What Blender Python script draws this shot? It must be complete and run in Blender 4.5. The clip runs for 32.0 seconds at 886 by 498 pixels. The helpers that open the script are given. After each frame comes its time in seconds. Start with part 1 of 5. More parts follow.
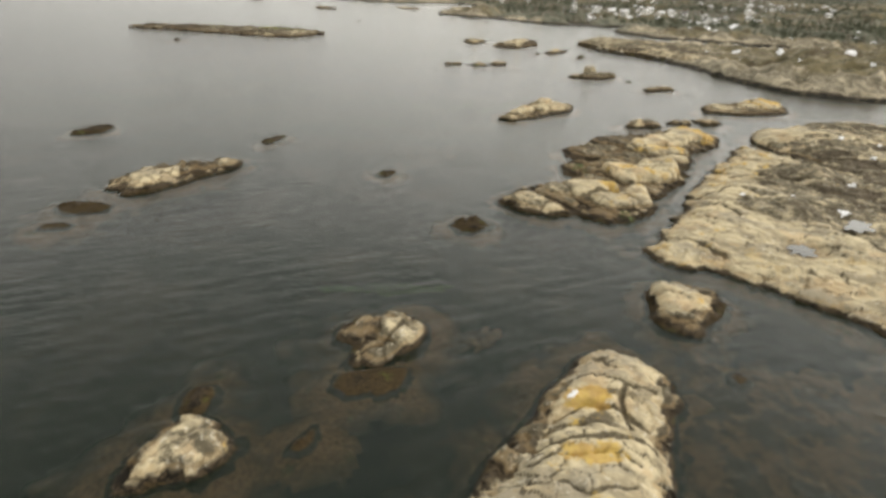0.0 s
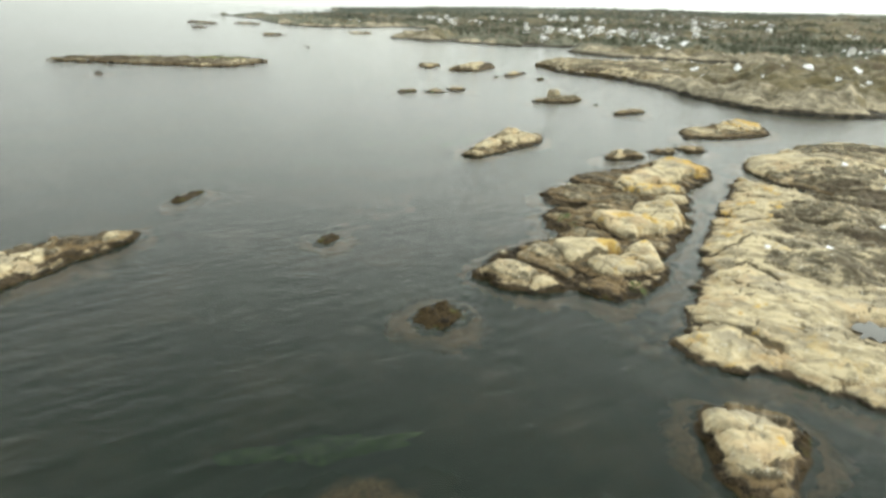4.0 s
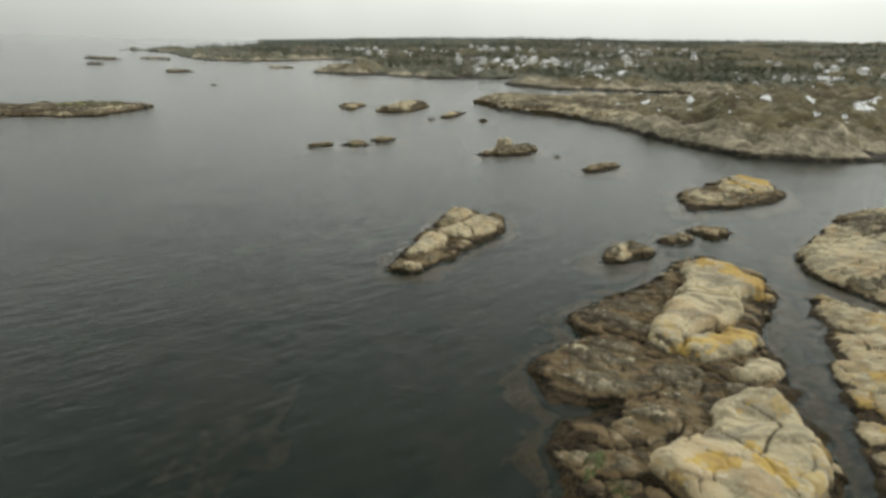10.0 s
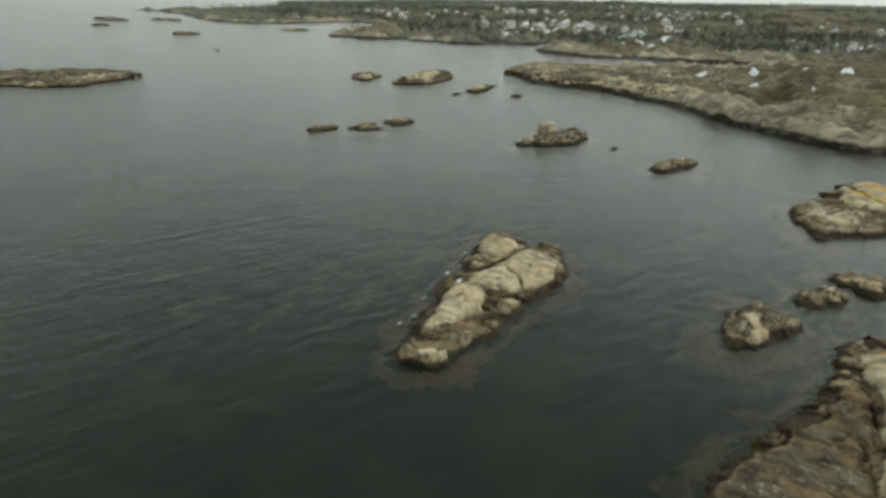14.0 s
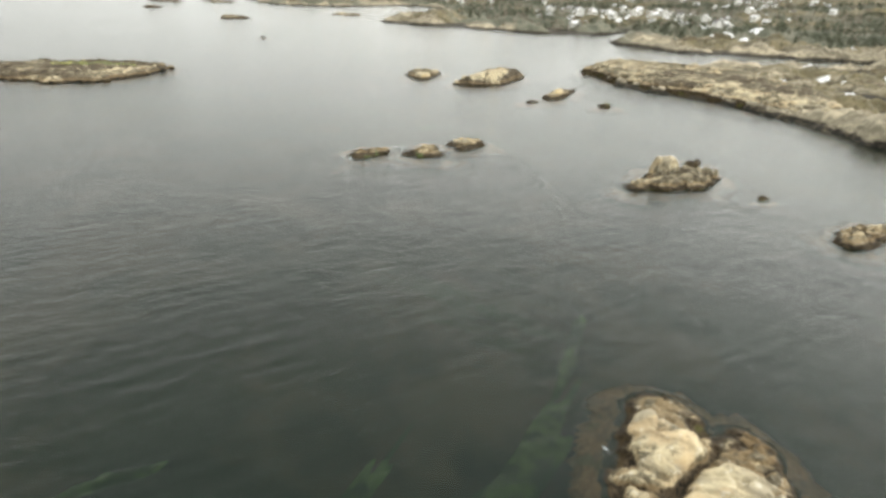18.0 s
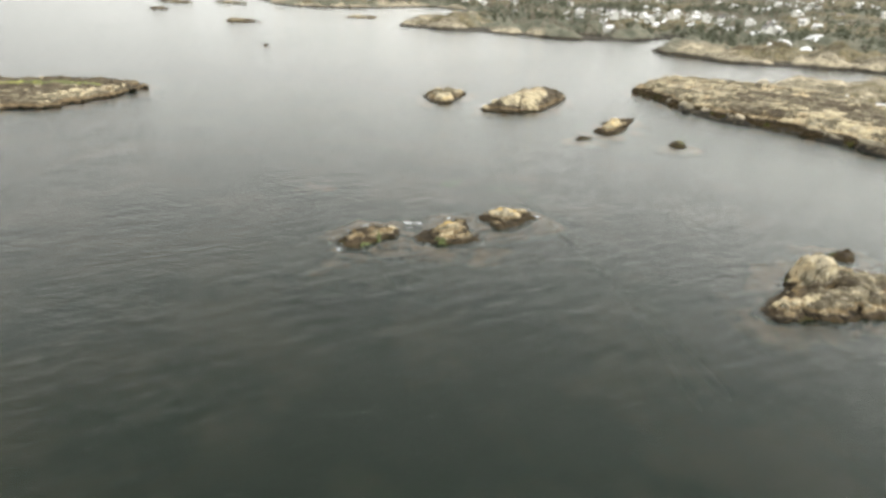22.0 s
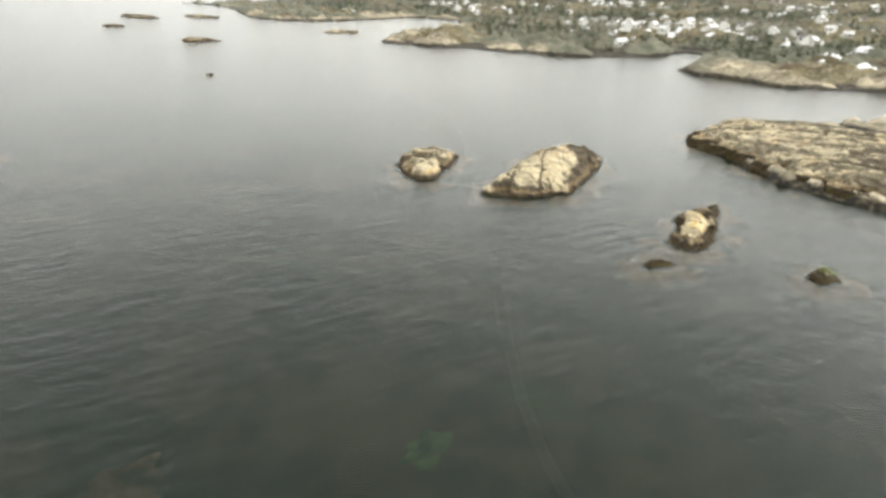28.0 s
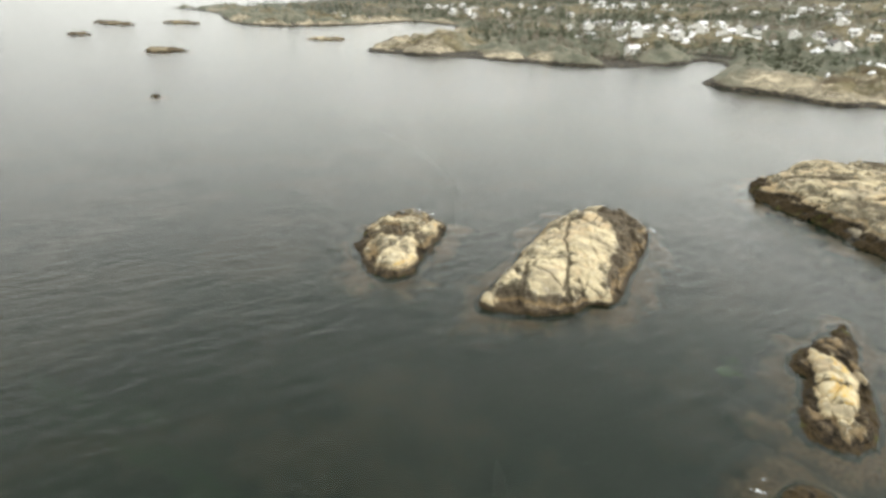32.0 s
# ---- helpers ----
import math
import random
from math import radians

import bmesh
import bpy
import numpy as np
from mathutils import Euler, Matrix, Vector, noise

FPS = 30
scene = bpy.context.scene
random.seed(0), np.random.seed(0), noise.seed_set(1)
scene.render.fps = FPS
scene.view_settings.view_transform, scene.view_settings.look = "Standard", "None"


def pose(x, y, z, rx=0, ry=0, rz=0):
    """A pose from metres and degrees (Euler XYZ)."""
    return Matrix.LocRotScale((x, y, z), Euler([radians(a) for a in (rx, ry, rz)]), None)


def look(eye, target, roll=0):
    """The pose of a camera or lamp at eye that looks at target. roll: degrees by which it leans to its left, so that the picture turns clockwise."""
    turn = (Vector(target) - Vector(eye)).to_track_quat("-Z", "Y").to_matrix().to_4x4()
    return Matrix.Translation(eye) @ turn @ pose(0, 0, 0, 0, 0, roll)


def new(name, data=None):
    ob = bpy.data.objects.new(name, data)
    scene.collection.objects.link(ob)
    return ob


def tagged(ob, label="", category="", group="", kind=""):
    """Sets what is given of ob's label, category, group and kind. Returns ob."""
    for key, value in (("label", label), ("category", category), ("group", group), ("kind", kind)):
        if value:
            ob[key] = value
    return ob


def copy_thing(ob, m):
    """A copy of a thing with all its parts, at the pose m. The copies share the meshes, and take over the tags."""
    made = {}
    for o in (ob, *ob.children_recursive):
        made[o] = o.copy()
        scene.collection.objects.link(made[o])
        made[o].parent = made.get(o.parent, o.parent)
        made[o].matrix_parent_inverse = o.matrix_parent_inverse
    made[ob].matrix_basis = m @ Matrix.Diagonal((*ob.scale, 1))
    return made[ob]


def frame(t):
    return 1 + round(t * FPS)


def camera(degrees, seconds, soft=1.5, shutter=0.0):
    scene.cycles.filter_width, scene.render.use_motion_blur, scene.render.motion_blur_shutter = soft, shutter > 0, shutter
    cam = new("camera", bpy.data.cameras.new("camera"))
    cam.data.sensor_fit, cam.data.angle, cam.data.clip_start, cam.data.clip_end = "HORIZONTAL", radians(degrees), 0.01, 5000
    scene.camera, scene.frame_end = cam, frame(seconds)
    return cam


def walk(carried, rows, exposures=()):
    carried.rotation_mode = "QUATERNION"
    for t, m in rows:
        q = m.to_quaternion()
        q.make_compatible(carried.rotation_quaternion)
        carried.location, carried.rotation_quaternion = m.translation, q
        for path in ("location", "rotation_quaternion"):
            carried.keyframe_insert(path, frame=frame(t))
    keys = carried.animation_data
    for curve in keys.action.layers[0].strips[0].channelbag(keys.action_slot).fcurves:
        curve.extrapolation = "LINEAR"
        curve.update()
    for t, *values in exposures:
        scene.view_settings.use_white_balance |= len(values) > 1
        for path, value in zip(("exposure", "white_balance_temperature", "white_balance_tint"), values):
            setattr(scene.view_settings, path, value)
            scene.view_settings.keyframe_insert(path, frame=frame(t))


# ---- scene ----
cam = camera(79.1, 32.0, 3.3)
PATH = [
    (0, (-68.44, 21.66, 30.50), (-61.034, 37.967, 21.589), 3.42),
    (0.1, (-68.31, 22.00, 30.47), (-59.327, 37.514, 21.591), 3.56),
    (0.2, (-68.17, 22.35, 30.43), (-57.610, 36.853, 21.594), 3.70),
    (0.3, (-68.04, 22.69, 30.40), (-57.379, 37.140, 21.596), 3.84),
    (0.5, (-67.77, 23.39, 30.34), (-57.306, 37.938, 21.463), 3.57),
    (1, (-67.07, 25.21, 30.18), (-57.144, 40.078, 21.218), 2.87),
    (1.5, (-66.24, 27.23, 30.04), (-56.796, 42.447, 21.127), 2.43),
    (2, (-65.24, 29.50, 29.91), (-56.195, 45.016, 21.121), 2.33),
    (2.5, (-64.08, 31.98, 29.79), (-55.268, 47.716, 21.138), 2.37),
    (3, (-62.73, 34.63, 29.67), (-54.089, 50.508, 21.107), 2.25),
    (3.5, (-61.26, 37.43, 29.57), (-52.621, 53.421, 21.231), 2.19),
    (5.5, (-53.08, 51.27, 29.68), (-43.875, 67.213, 21.879), 2.53),
    (6, (-50.95, 54.69, 29.73), (-41.533, 70.639, 22.190), 2.25),
    (6.5, (-48.79, 58.07, 29.77), (-39.107, 73.953, 22.422), 2.27),
    (7, (-46.63, 61.45, 29.83), (-36.669, 77.239, 22.655), 2.23),
    (7.5, (-44.53, 64.82, 29.91), (-34.354, 80.474, 22.737), 2.33),
    (8, (-42.54, 68.16, 30.00), (-32.209, 83.680, 22.759), 2.36),
    (8.5, (-40.57, 71.44, 30.07), (-30.115, 86.875, 22.816), 2.27),
    (9, (-38.53, 74.66, 30.14), (-27.974, 90.007, 22.861), 2.08),
    (9.5, (-36.37, 77.80, 30.19), (-25.734, 93.103, 22.943), 1.86),
    (10, (-34.09, 80.87, 30.22), (-23.369, 96.138, 23.003), 1.53),
    (10.5, (-31.70, 83.87, 30.21), (-20.914, 99.086, 22.990), 1.35),
    (11, (-29.32, 86.86, 30.16), (-18.493, 102.007, 22.850), 1.25),
    (11.5, (-27.03, 89.92, 30.08), (-16.247, 105.025, 22.631), 1.28),
    (12, (-24.96, 93.04, 29.96), (-14.243, 108.115, 22.354), 1.39),
    (12.5, (-23.14, 96.25, 29.82), (-12.543, 111.328, 22.052), 1.45),
    (13, (-21.54, 99.57, 29.67), (-11.118, 114.675, 21.715), 1.56),
    (13.5, (-20.08, 102.99, 29.54), (-9.919, 118.165, 21.381), 1.62),
    (14, (-18.73, 106.49, 29.43), (-8.825, 121.729, 21.090), 1.87),
    (14.5, (-17.45, 110.07, 29.36), (-7.784, 125.395, 20.888), 2.11),
    (16.5, (-11.91, 125.87, 29.97), (-3.014, 141.477, 21.179), 2.51),
    (17, (-10.25, 129.91, 30.13), (-1.520, 145.591, 21.304), 2.45),
    (17.5, (-8.53, 133.96, 30.28), (0.046, 149.707, 21.423), 2.42),
    (18, (-6.73, 138.01, 30.43), (1.695, 153.825, 21.552), 2.44),
    (18.5, (-4.87, 142.08, 30.56), (3.420, 157.941, 21.624), 2.44),
    (19, (-2.98, 146.26, 30.68), (5.208, 162.170, 21.750), 2.34),
    (19.5, (-1.07, 150.52, 30.79), (7.014, 166.476, 21.835), 2.32),
    (20, (0.84, 154.83, 30.90), (8.844, 170.845, 21.975), 2.36),
    (20.5, (2.72, 159.15, 30.99), (10.656, 175.192, 22.061), 2.51),
    (21, (4.55, 163.46, 31.08), (12.466, 179.503, 22.142), 2.74),
    (21.5, (6.33, 167.75, 31.16), (14.216, 183.809, 22.230), 2.67),
    (22, (8.08, 172.07, 31.24), (15.976, 188.137, 22.327), 2.48),
    (22.5, (9.87, 176.44, 31.35), (17.793, 192.504, 22.449), 2.19),
    (23, (11.79, 180.78, 31.47), (19.719, 196.865, 22.601), 2.21),
    (23.5, (13.80, 185.07, 31.56), (21.715, 201.157, 22.688), 2.21),
    (24, (15.91, 189.37, 31.65), (23.776, 205.457, 22.749), 2.14),
    (24.5, (18.16, 193.65, 31.75), (26.015, 209.767, 22.880), 2.05),
    (25, (20.52, 197.91, 31.85), (28.364, 214.050, 23.021), 1.96),
    (25.5, (22.96, 202.17, 31.97), (30.815, 218.341, 23.211), 1.84),
    (27.5, (32.72, 219.38, 32.89), (40.727, 235.501, 24.181), 1.74),
    (28, (35.07, 223.55, 33.05), (43.115, 239.652, 24.329), 1.54),
    (28.5, (37.41, 227.74, 33.20), (45.470, 243.825, 24.467), 1.79),
    (29, (39.69, 231.95, 33.33), (47.764, 247.990, 24.524), 1.99),
    (29.5, (41.93, 236.14, 33.41), (49.957, 252.179, 24.564), 1.91),
    (30, (44.17, 240.32, 33.45), (52.156, 256.403, 24.636), 1.75),
    (30.5, (46.46, 244.46, 33.45), (54.436, 260.589, 24.720), 1.52),
    (31, (48.86, 248.45, 33.42), (56.859, 264.583, 24.712), 1.25),
    (31.5, (51.35, 252.36, 33.38), (59.407, 268.492, 24.723), 1.13),
    (32, (53.88, 256.24, 33.33), (61.980, 272.352, 24.676), 1.19),
]
EXPOSURES = [(0, 0.35, 6950, 13), (1, 0.68, 6750, 7), (3.5, 0.75, 6600, 3), (6, 0.4, 6600, 6), (8, -0.05, 6600, 7), (11, -0.1, 6600, 6), (11.6, 0.0, 6550, 5), (12, 0.3, 6500, 4), (13, -0.8, 6450, 1), (13.6, -0.62, 6400, 1), (14, -0.2, 6400, 2),
             (14.5, 0.3, 6450, 5), (16.5, 0.85, 6600, 9), (20, 0.95, 6700, 11), (29, 1.0, 6700, 11), (32, 0.92, 6700, 10)]
walk(cam, [(t, look(eye, target, roll)) for t, eye, target, roll in PATH], EXPOSURES)

# ---- world, sun ----
SUN_UP, SUN_AZ = radians(46), radians(118)      # height, and bearing clockwise from +y
world = bpy.data.worlds.new("overcast_sky")
scene.world = world
world.use_nodes = True
wn, wl = world.node_tree.nodes, world.node_tree.links
sky = wn.new("ShaderNodeTexSky")
sky.sky_type = "NISHITA"
sky.sun_disc = False
sky.sun_elevation, sky.sun_rotation = SUN_UP, SUN_AZ
sky.air_density, sky.dust_density = 1.0, 3.0
cloud_mix = wn.new("ShaderNodeMix")
cloud_mix.data_type = "RGBA"
cloud_mix.inputs["Factor"].default_value = 0.92
wl.new(sky.outputs[0], cloud_mix.inputs["A"])
sky_co = wn.new("ShaderNodeTexCoord")
cloud_noise = wn.new("ShaderNodeTexNoise")
cloud_noise.inputs["Scale"].default_value = 2.2
cloud_noise.inputs["Detail"].default_value = 3
cloud_ramp = wn.new("ShaderNodeValToRGB")
cloud_ramp.color_ramp.elements[0].position, cloud_ramp.color_ramp.elements[0].color = 0.3, (9.0, 9.3, 8.9, 1)
cloud_ramp.color_ramp.elements[1].position, cloud_ramp.color_ramp.elements[1].color = 0.75, (10.8, 11.0, 10.5, 1)
wl.new(sky_co.outputs["Generated"], cloud_noise.inputs["Vector"])
wl.new(cloud_noise.outputs["Fac"], cloud_ramp.inputs["Fac"])
toward = wn.new("ShaderNodeVectorMath")
toward.operation = "DOT_PRODUCT"
toward.inputs[1].default_value = (0.90, 0.36, 0.2)
wl.new(sky_co.outputs["Generated"], toward.inputs[0])
thin = wn.new("ShaderNodeMapRange")
for key, value in (("From Min", 0.1), ("From Max", 1.0), ("To Min", 0.87), ("To Max", 1.50)):
    thin.inputs[key].default_value = value
wl.new(toward.outputs["Value"], thin.inputs["Value"])
lit = wn.new("ShaderNodeVectorMath")
lit.operation = "SCALE"
wl.new(cloud_ramp.outputs["Color"], lit.inputs[0])
height = wn.new("ShaderNodeSeparateXYZ")
wl.new(sky_co.outputs["Generated"], height.inputs[0])
deck = wn.new("ShaderNodeValToRGB")
stops = deck.color_ramp.elements
stops[0].position, stops[0].color = 0.0, (0.58, 0.58, 0.58, 1)
stops[1].position, stops[1].color = 1.0, (0.62, 0.62, 0.62, 1)
for at, v in ((0.06, 0.72), (0.12, 1.10), (0.22, 1.30), (0.5, 0.90), (0.75, 0.72)):
    stops.new(at).color = (v, v, v, 1)
wl.new(height.outputs["Z"], deck.inputs["Fac"])
both = wn.new("ShaderNodeMath")
both.operation = "MULTIPLY"
wl.new(thin.outputs["Result"], both.inputs[0])
wl.new(deck.outputs["Color"], both.inputs[1])
wl.new(both.outputs[0], lit.inputs["Scale"])
wl.new(lit.outputs["Vector"], cloud_mix.inputs["B"])
wn["Background"].inputs["Strength"].default_value = 0.1
wl.new(cloud_mix.outputs["Result"], wn["Background"].inputs["Color"])

sun = new("sun", bpy.data.lights.new("sun", "SUN"))
sun.data.energy, sun.data.angle, sun.data.color = 1.25, radians(25), (1.0, 0.96, 0.9)
sun.matrix_world = look((0, 0, 0), (-math.sin(SUN_AZ) * math.cos(SUN_UP), -math.cos(SUN_AZ) * math.cos(SUN_UP), -math.sin(SUN_UP)))


# ---- materials ----
class Mat:
    """A node material with short ways to make nodes."""

    def __init__(self, name):
        self.m = bpy.data.materials.new(name)
        self.m.use_nodes = True
        self.n, self.l = self.m.node_tree.nodes, self.m.node_tree.links
        self.bsdf = self.n["Principled BSDF"]
        self.out = self.n["Material Output"]
        self.pos = self.n.new("ShaderNodeNewGeometry").outputs["Position"]

    def put(self, socket, value):
        if isinstance(value, bpy.types.NodeSocket):
            self.l.new(value, socket)
        elif isinstance(value, (tuple, list)) and len(value) == 3 and socket.type == "RGBA":
            socket.default_value = (*value, 1)
        else:
            socket.default_value = value

    def noise(self, scale, detail=4.0, rough=0.55, stretch=None, turn=0.0, warp=0.0):
        v = self.pos
        if stretch:
            mp = self.n.new("ShaderNodeMapping")
            mp.vector_type = "TEXTURE"
            mp.inputs["Scale"].default_value = [1 / q for q in stretch]
            mp.inputs["Rotation"].default_value = (0, 0, turn)
            self.l.new(v, mp.inputs["Vector"])
            v = mp.outputs[0]
        t = self.n.new("ShaderNodeTexNoise")
        t.inputs["Scale"].default_value, t.inputs["Detail"].default_value, t.inputs["Roughness"].default_value = scale, detail, rough
        t.inputs["Distortion"].default_value = warp
        self.l.new(v, t.inputs["Vector"])
        return t.outputs["Fac"]

    def math(self, op, a, b=0.0, c=0.0):
        t = self.n.new("ShaderNodeMath")
        t.operation = op
        for s, v in zip(t.inputs, (a, b, c)):
            self.put(s, v)
        return t.outputs[0]

    def step(self, v, lo, hi):
        t = self.n.new("ShaderNodeMapRange")
        t.interpolation_type = "SMOOTHSTEP"
        for k, x in (("Value", v), ("From Min", lo), ("From Max", hi)):
            self.put(t.inputs[k], x)
        return t.outputs["Result"]

    def mix(self, f, a, b):
        t = self.n.new("ShaderNodeMix")
        t.data_type = "RGBA"
        for k, x in (("Factor", f), ("A", a), ("B", b)):
            self.put(t.inputs[k], x)
        return t.outputs["Result"]

    def z(self):
        t = self.n.new("ShaderNodeSeparateXYZ")
        self.l.new(self.pos, t.inputs[0])
        return t.outputs["Z"]

    def attr(self, name):
        t = self.n.new("ShaderNodeAttribute")
        t.attribute_name = name
        return t.outputs["Fac"]

    def rand(self):
        return self.n.new("ShaderNodeObjectInfo").outputs["Random"]

    def island(self):
        return self.n.new("ShaderNodeNewGeometry").outputs["Random Per Island"]

    def bump(self, h, strength, dist):
        t = self.n.new("ShaderNodeBump")
        t.inputs["Strength"].default_value, t.inputs["Distance"].default_value = strength, dist
        self.l.new(h, t.inputs["Height"])
        return t.outputs[0]

    def finish(self, color, rough, normal=None, spec=0.35):
        self.put(self.bsdf.inputs["Base Color"], color)
        self.put(self.bsdf.inputs["Roughness"], rough)
        self.bsdf.inputs["Specular IOR Level"].default_value = spec
        if normal:
            self.l.new(normal, self.bsdf.inputs["Normal"])
        return self.m


def rock_material():
    k = Mat("coastal_granite")
    big, mid, fine = k.noise(0.13, 4, 0.6), k.noise(0.7, 5, 0.65), k.noise(5.0, 6, 0.7)
    streak = k.noise(0.55, 5, 0.62, (1.0, 0.35, 1.0), 0.5, 0.6)
    tone, lichen = k.attr("tone"), k.attr("lichen")
    pale = k.mix(k.step(streak, 0.36, 0.60), (0.285, 0.245, 0.165), (0.55, 0.475, 0.315))
    tan = k.step(k.math("ADD", big, k.math("MULTIPLY", k.math("SUBTRACT", mid, 0.5), 0.35)), 0.53, 0.64)
    pale = k.mix(k.math("MULTIPLY", tan, 0.5), pale, (0.50, 0.365, 0.21))
    ash = k.step(k.noise(0.22, 5, 0.65, (1.0, 0.5, 1.0), 1.1, 0.7), 0.52, 0.62)
    pale = k.mix(k.math("MULTIPLY", ash, 0.8), pale, (0.30, 0.268, 0.20))
    grey = k.mix(k.step(mid, 0.35, 0.65), (0.045, 0.036, 0.024), (0.105, 0.084, 0.057))
    olive = k.mix(k.step(mid, 0.35, 0.65), (0.10, 0.087, 0.058), (0.19, 0.165, 0.113))
    grey = k.mix(k.step(k.math("ADD", tone, k.math("MULTIPLY", k.math("SUBTRACT", big, 0.5), 0.5)), 0.12, 0.38), grey, olive)
    sel = k.math("ADD", tone, k.math("MULTIPLY", k.math("SUBTRACT", mid, 0.5), 1.0))
    sel = k.math("ADD", sel, k.math("MULTIPLY", k.math("SUBTRACT", k.noise(2.6, 4, 0.7), 0.5), 0.65))
    sel = k.math("ADD", sel, k.math("MULTIPLY", k.math("SUBTRACT", k.noise(0.30, 4, 0.6, None, 0, 0.8), 0.5), 0.9))
    c = k.mix(k.step(sel, 0.36, 0.60), grey, pale)
    dirt = k.step(k.noise(0.9, 7, 0.72, (1.0, 0.5, 1.0), 0.9, 0.5), 0.555, 0.61)
    c = k.mix(k.math("MULTIPLY", dirt, 0.5), c, (0.14, 0.118, 0.08))
    spots = k.step(k.noise(1.6, 5, 0.66), 0.585, 0.635)
    c = k.mix(k.math("MULTIPLY", k.math("MULTIPLY", spots, 0.55), k.step(tone, -0.1, 0.5)), c, (0.60, 0.56, 0.455))
    # joints darkened by colour: dark soil and lichen, plus shade the shallow cracks lack
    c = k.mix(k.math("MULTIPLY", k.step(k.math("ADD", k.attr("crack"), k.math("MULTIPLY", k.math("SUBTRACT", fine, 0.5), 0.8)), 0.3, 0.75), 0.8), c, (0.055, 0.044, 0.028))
    lic = k.math("MULTIPLY", k.step(k.math("ADD", k.math("ADD", k.noise(0.30, 4, 0.6), k.math("MULTIPLY", k.noise(1.5, 6, 0.7), 0.6)), k.math("MULTIPLY", lichen, 0.06)), 0.90, 0.99), k.step(lichen, 0.0, 1.0))
    c = k.mix(k.math("MULTIPLY", lic, 0.85), c, k.mix(k.step(mid, 0.4, 0.6), (0.43, 0.275, 0.085), (0.54, 0.38, 0.105)))
    h = k.math("ADD", k.z(), k.math("MULTIPLY", k.math("SUBTRACT", mid, 0.5), -1.0))
    h = k.math("ADD", h, k.math("MULTIPLY", k.math("SUBTRACT", k.noise(0.22, 3), 0.5), -1.2))
    h = k.math("ADD", h, k.attr("dry"))
    black = k.mix(k.step(k.math("ADD", k.math("MULTIPLY", fine, 0.5), k.math("MULTIPLY", mid, 0.5)), 0.44, 0.58), (0.010, 0.008, 0.005), (0.075, 0.056, 0.034))
    band = k.math("MULTIPLY", k.step(h, 0.55, 0.8), k.math("SUBTRACT", 1.0, k.step(h, 0.85, 1.15)))
    c = k.mix(k.math("MULTIPLY", band, 0.36), c, (0.31, 0.215, 0.105))
    c = k.mix(k.step(h, 0.42, 0.74), black, c)
    weed = k.mix(k.step(fine, 0.35, 0.62), (0.008, 0.006, 0.003), (0.058, 0.040, 0.017))
    weed = k.mix(k.math("MULTIPLY", k.step(k.noise(0.45, 3), 0.58, 0.68), 0.5), weed, (0.075, 0.085, 0.018))
    c = k.mix(k.step(h, 0.0, 0.3), weed, c)
    n = k.bump(k.math("ADD", mid, k.math("MULTIPLY", fine, 0.5)), 0.6, 0.18)
    return k.finish(c, 0.88, n, 0.18)


def shelf_material():
    k = Mat("seaweed_shelf")
    a, b = k.noise(0.5, 5, 0.65), k.noise(3.0, 5, 0.7)
    c = k.mix(k.step(b, 0.35, 0.65), (0.20, 0.10, 0.053), (0.41, 0.225, 0.12))
    c = k.mix(k.math("MULTIPLY", k.step(a, 0.56, 0.68), 0.6), c, (0.07, 0.09, 0.025))
    c = k.mix(k.math("MULTIPLY", k.step(k.noise(0.22, 3), 0.42, 0.78), 0.7), c, (0.055, 0.038, 0.022))
    # darkens with depth by colour, in place of light the water would absorb
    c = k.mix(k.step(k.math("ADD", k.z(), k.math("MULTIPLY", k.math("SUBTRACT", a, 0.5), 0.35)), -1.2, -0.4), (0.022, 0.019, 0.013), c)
    return k.finish(c, 0.8, k.bump(b, 0.6, 0.2))


